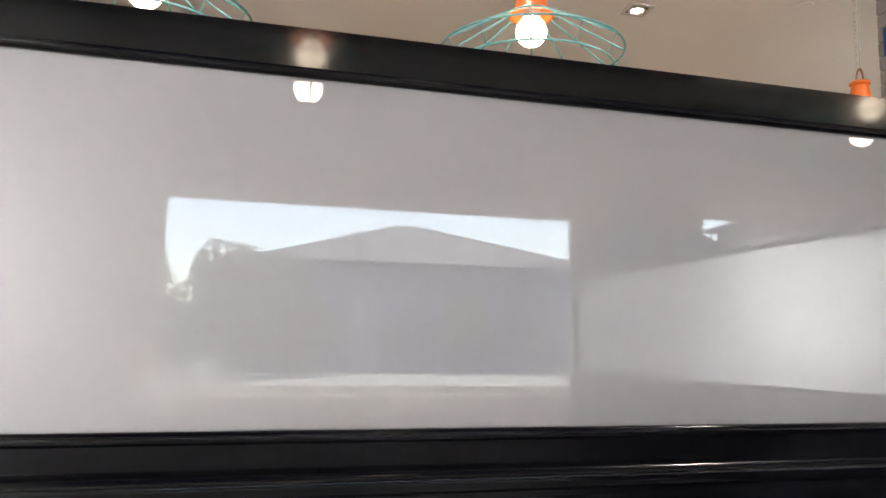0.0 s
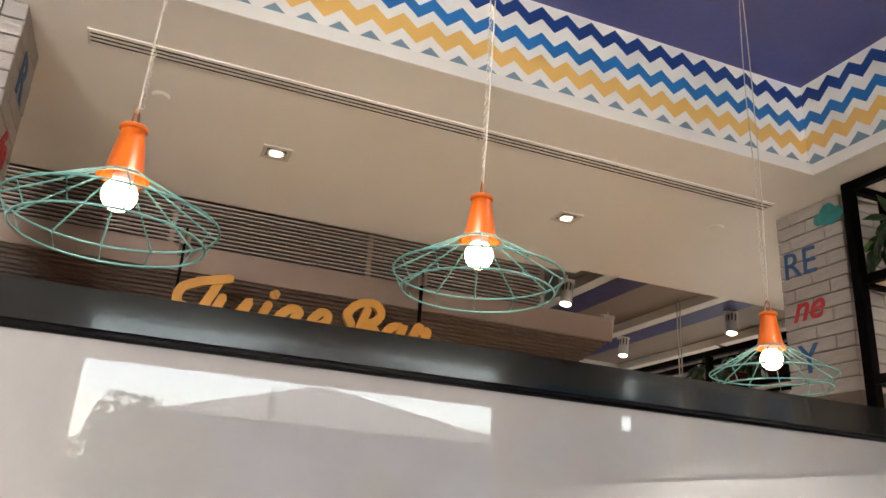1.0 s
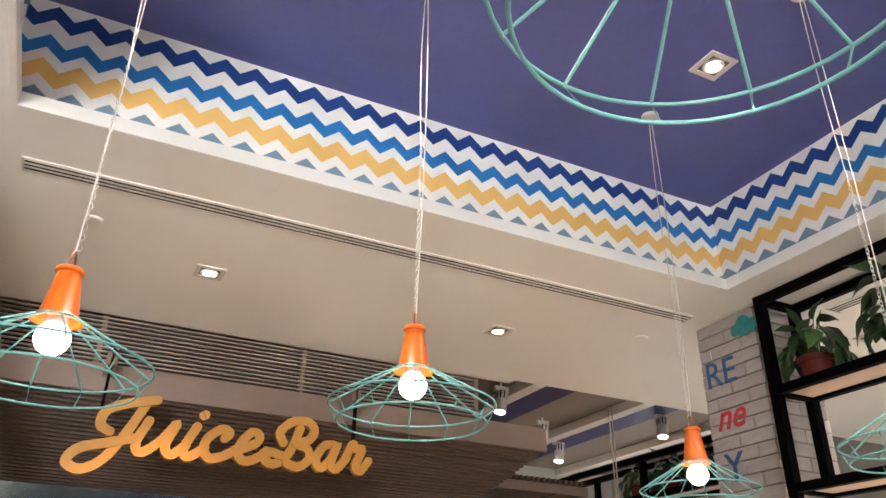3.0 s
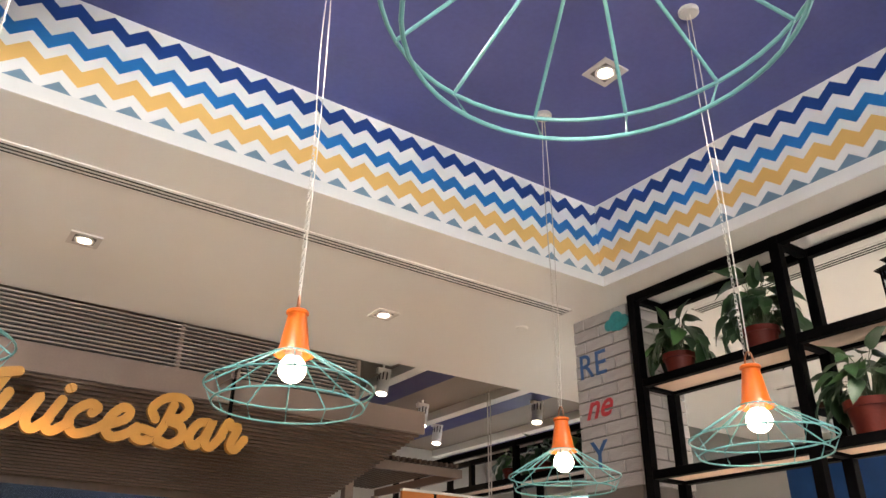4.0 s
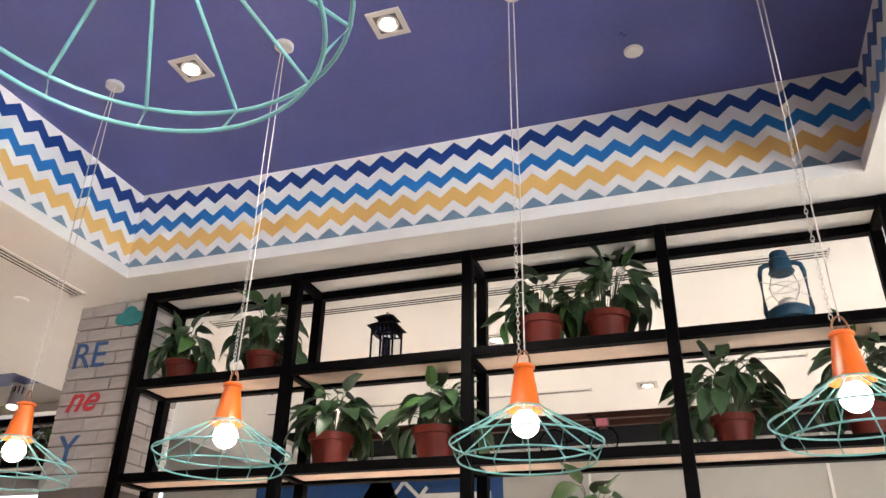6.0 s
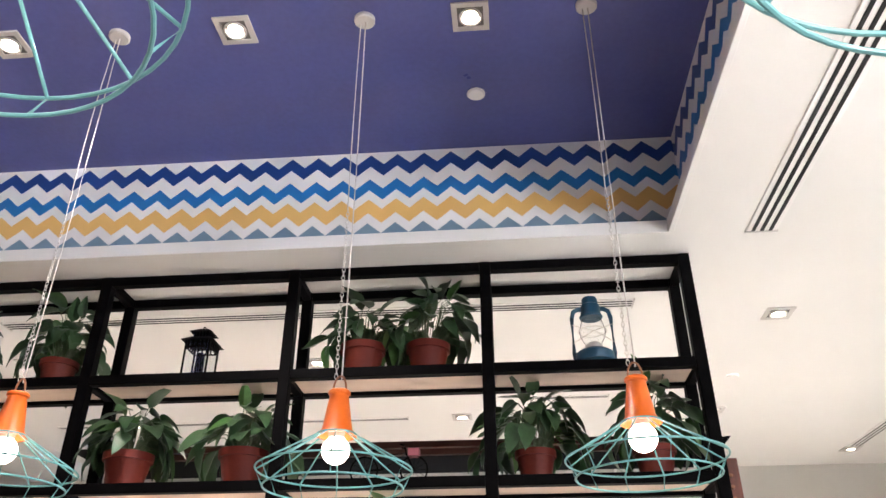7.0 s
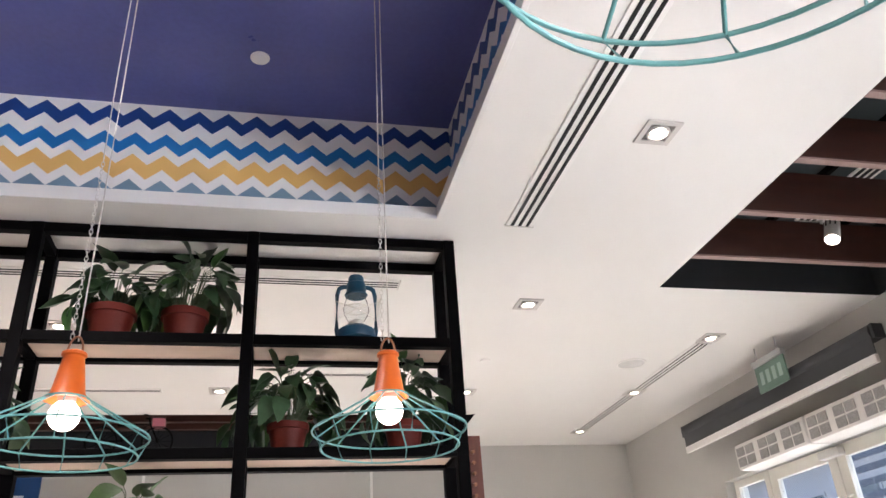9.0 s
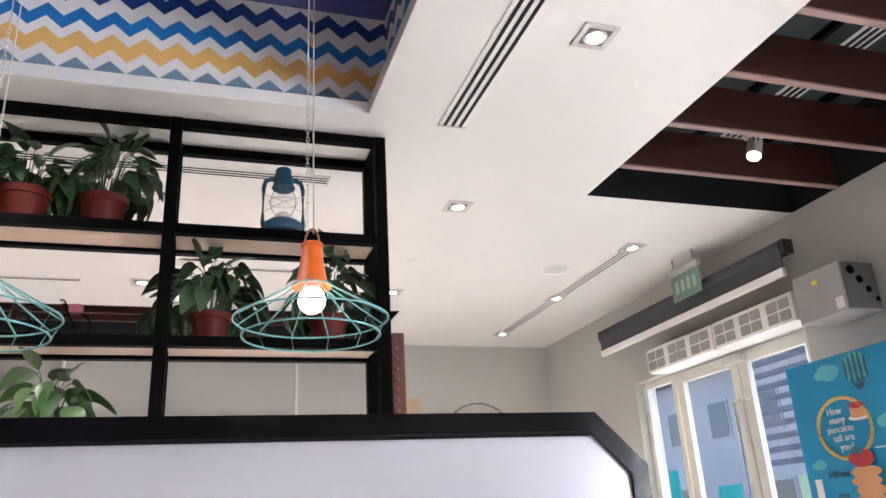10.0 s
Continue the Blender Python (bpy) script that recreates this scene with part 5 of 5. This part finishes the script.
def building(x0, x1, y0, y1, eave, ridge, wall, roof, label, storeys):
    b = thing("building", ((x0 + x1) / 2, (y0 + y1) / 2, -0.12), label, "building")
    hx, hy = (x1 - x0) / 2, (y1 - y0) / 2
    part("wall", boxed(-hx, hx, -hy, hy, 0, eave), wall, b)
    bm = bmesh.new()
    o = 0.6
    low = [bm.verts.new(v) for v in ((-hx - o, -hy - o, eave), (hx + o, -hy - o, eave), (hx + o, hy + o, eave), (-hx - o, hy + o, eave))]
    r = max(hx - hy, 0.3)
    top = [bm.verts.new((-r, 0, ridge)), bm.verts.new((r, 0, ridge))]
    for f in ((low[0], low[1], top[1], top[0]), (low[1], low[2], top[1]), (low[2], low[3], top[0], top[1]), (low[3], low[0], top[0])):
        bm.faces.new(f)
    bm.faces.new(low[::-1])
    part("roof", bm, roof, b)
    n = int(hx * 2 / 2.4)
    for s in range(storeys):
        for k in range(n):
            x = -hx + (k + 0.5) * 2 * hx / n
            w_ = part("window", boxed(x - 0.6, x + 0.6, hy - 0.02, hy + 0.05, 0.9 + 2.9 * s, 2.3 + 2.9 * s), wall, b)
            part("pane", boxed(x - 0.52, x + 0.52, hy + 0.05, hy + 0.06, 0.98 + 2.9 * s, 2.22 + 2.9 * s), M_STREETPANE, w_)
    return b


M_STREETPANE = mat("street_pane", (0.035, 0.042, 0.055), 0.2)
M_FACADE = mat("blue_grey_facade", (0.19, 0.23, 0.33), 0.8, var=0.12, scale=0.7)
M_ROOF = mat("slate_roof", (0.045, 0.057, 0.085), 0.8, var=0.2, scale=1.5)
M_FACADE2 = mat("rose_grey_facade", (0.24, 0.235, 0.25), 0.8, var=0.12, scale=0.7)
building(1.5, 18.5, -49.0, -33.0, 5.0, 8.1, M_FACADE, M_ROOF, "long low building with a shallow hipped roof across the street", 1)
building(20.3, 36.0, -26.0, -18.0, 6.2, 8.2, M_FACADE2, M_ROOF, "two storey house across the street", 2)
M_CROWN = mat("tree_foliage", (0.07, 0.12, 0.05), 0.7, var=0.4, scale=3)
M_BARK = mat("bark", (0.12, 0.09, 0.06), 0.9, var=0.3)


def tree(at, height, seed, low=0.66, wide=0.27):
    rnd = random.Random(seed)
    t = thing("tree", at, "leafy green street tree with a thin trunk", "tree", "street trees")
    bm = bmesh.new()
    tube(bm, [(0, 0, 0), (0.05, 0, height * 0.3), (0, 0.1, height * 0.7)], 0.12, 8)
    for k in range(6):
        a = k * 1.05
        tube(bm, [(0, 0, height * (0.3 + 0.05 * k)), (math.cos(a) * height * 0.2, math.sin(a) * height * 0.2, height * (0.5 + 0.06 * k))], 0.05, 6)
    part("trunk", bm, M_BARK, t)
    bm = bmesh.new()
    for k in range(900):
        a, e = rnd.uniform(0, 6.283), rnd.gauss(0, 0.5)
        r = height * wide * rnd.uniform(0.4, 1.0)
        c = Vector((r * math.cos(a) * math.cos(e), r * math.sin(a) * math.cos(e), height * low + 1.15 * r * math.sin(e)))
        d, u = Vector((rnd.gauss(0, 1), rnd.gauss(0, 1), rnd.gauss(0, 1))).normalized() * 0.22, Vector((rnd.gauss(0, 1), rnd.gauss(0, 1), rnd.gauss(0, 1))).normalized() * 0.14
        bm.faces.new([bm.verts.new(c - d), bm.verts.new(c + u), bm.verts.new(c + d), bm.verts.new(c - u)])
    part("crown", bm, M_CROWN, t)
    return t


for i, (x, y, h) in enumerate(((-3.0, -26, 5.2), (0.2, -30, 5.7), (2.4, -33, 5.7), (-7.0, -24, 4.8), (10.2, -30, 3.8), (-12, -28, 4.8))):
    tree((x, y, -0.12), h, i)
for i, (x, y, h) in enumerate(((-4.5, -21, 3.6), (-1.6, -23, 3.8), (0.6, -24, 3.7), (2.6, -27, 4.0), (-8, -20, 3.4))):
    tree((x, y, -0.12), h, 40 + i, 0.45, 0.40)
mast = thing("street_mast", (5.7, -31, -0.12), "tall slim grey mast across the street", "mast")
part("shaft", lathe([(0, 0), (0.20, 0), (0.12, 5.0), (0.22, 5.1), (0.18, 5.5), (0.04, 6.2), (0, 6.25)], 12), M_ROOF, mast, "", True)
for x in (4.0, 4.5, 6.5):
    lp = thing("street_post", (x, -20, -0.12), "slim white street post", "post", "street posts")
    part("pole", tube(bmesh.new(), [(0, 0, 0), (0, 0, 2.6)], 0.07, 10), M_TRIMW, lp)


# slatted screen outside the doors
sc = thing("slatted_screen", (7.0, -5.6, -0.12), "dark slatted timber screen standing outside the doors", "screen")
for x in (-0.5, 0.5):
    part("post", boxed(x - 0.03, x + 0.03, -0.03, 0.03, 0, 3.0, bevel=0.004), M_TRACK, sc)
for k in range(9):
    part("slat", boxed(-0.47, 0.47, -0.02, 0.02, 1.75 + 0.13 * k, 1.81 + 0.13 * k, bevel=0.003), M_ROOF, sc)
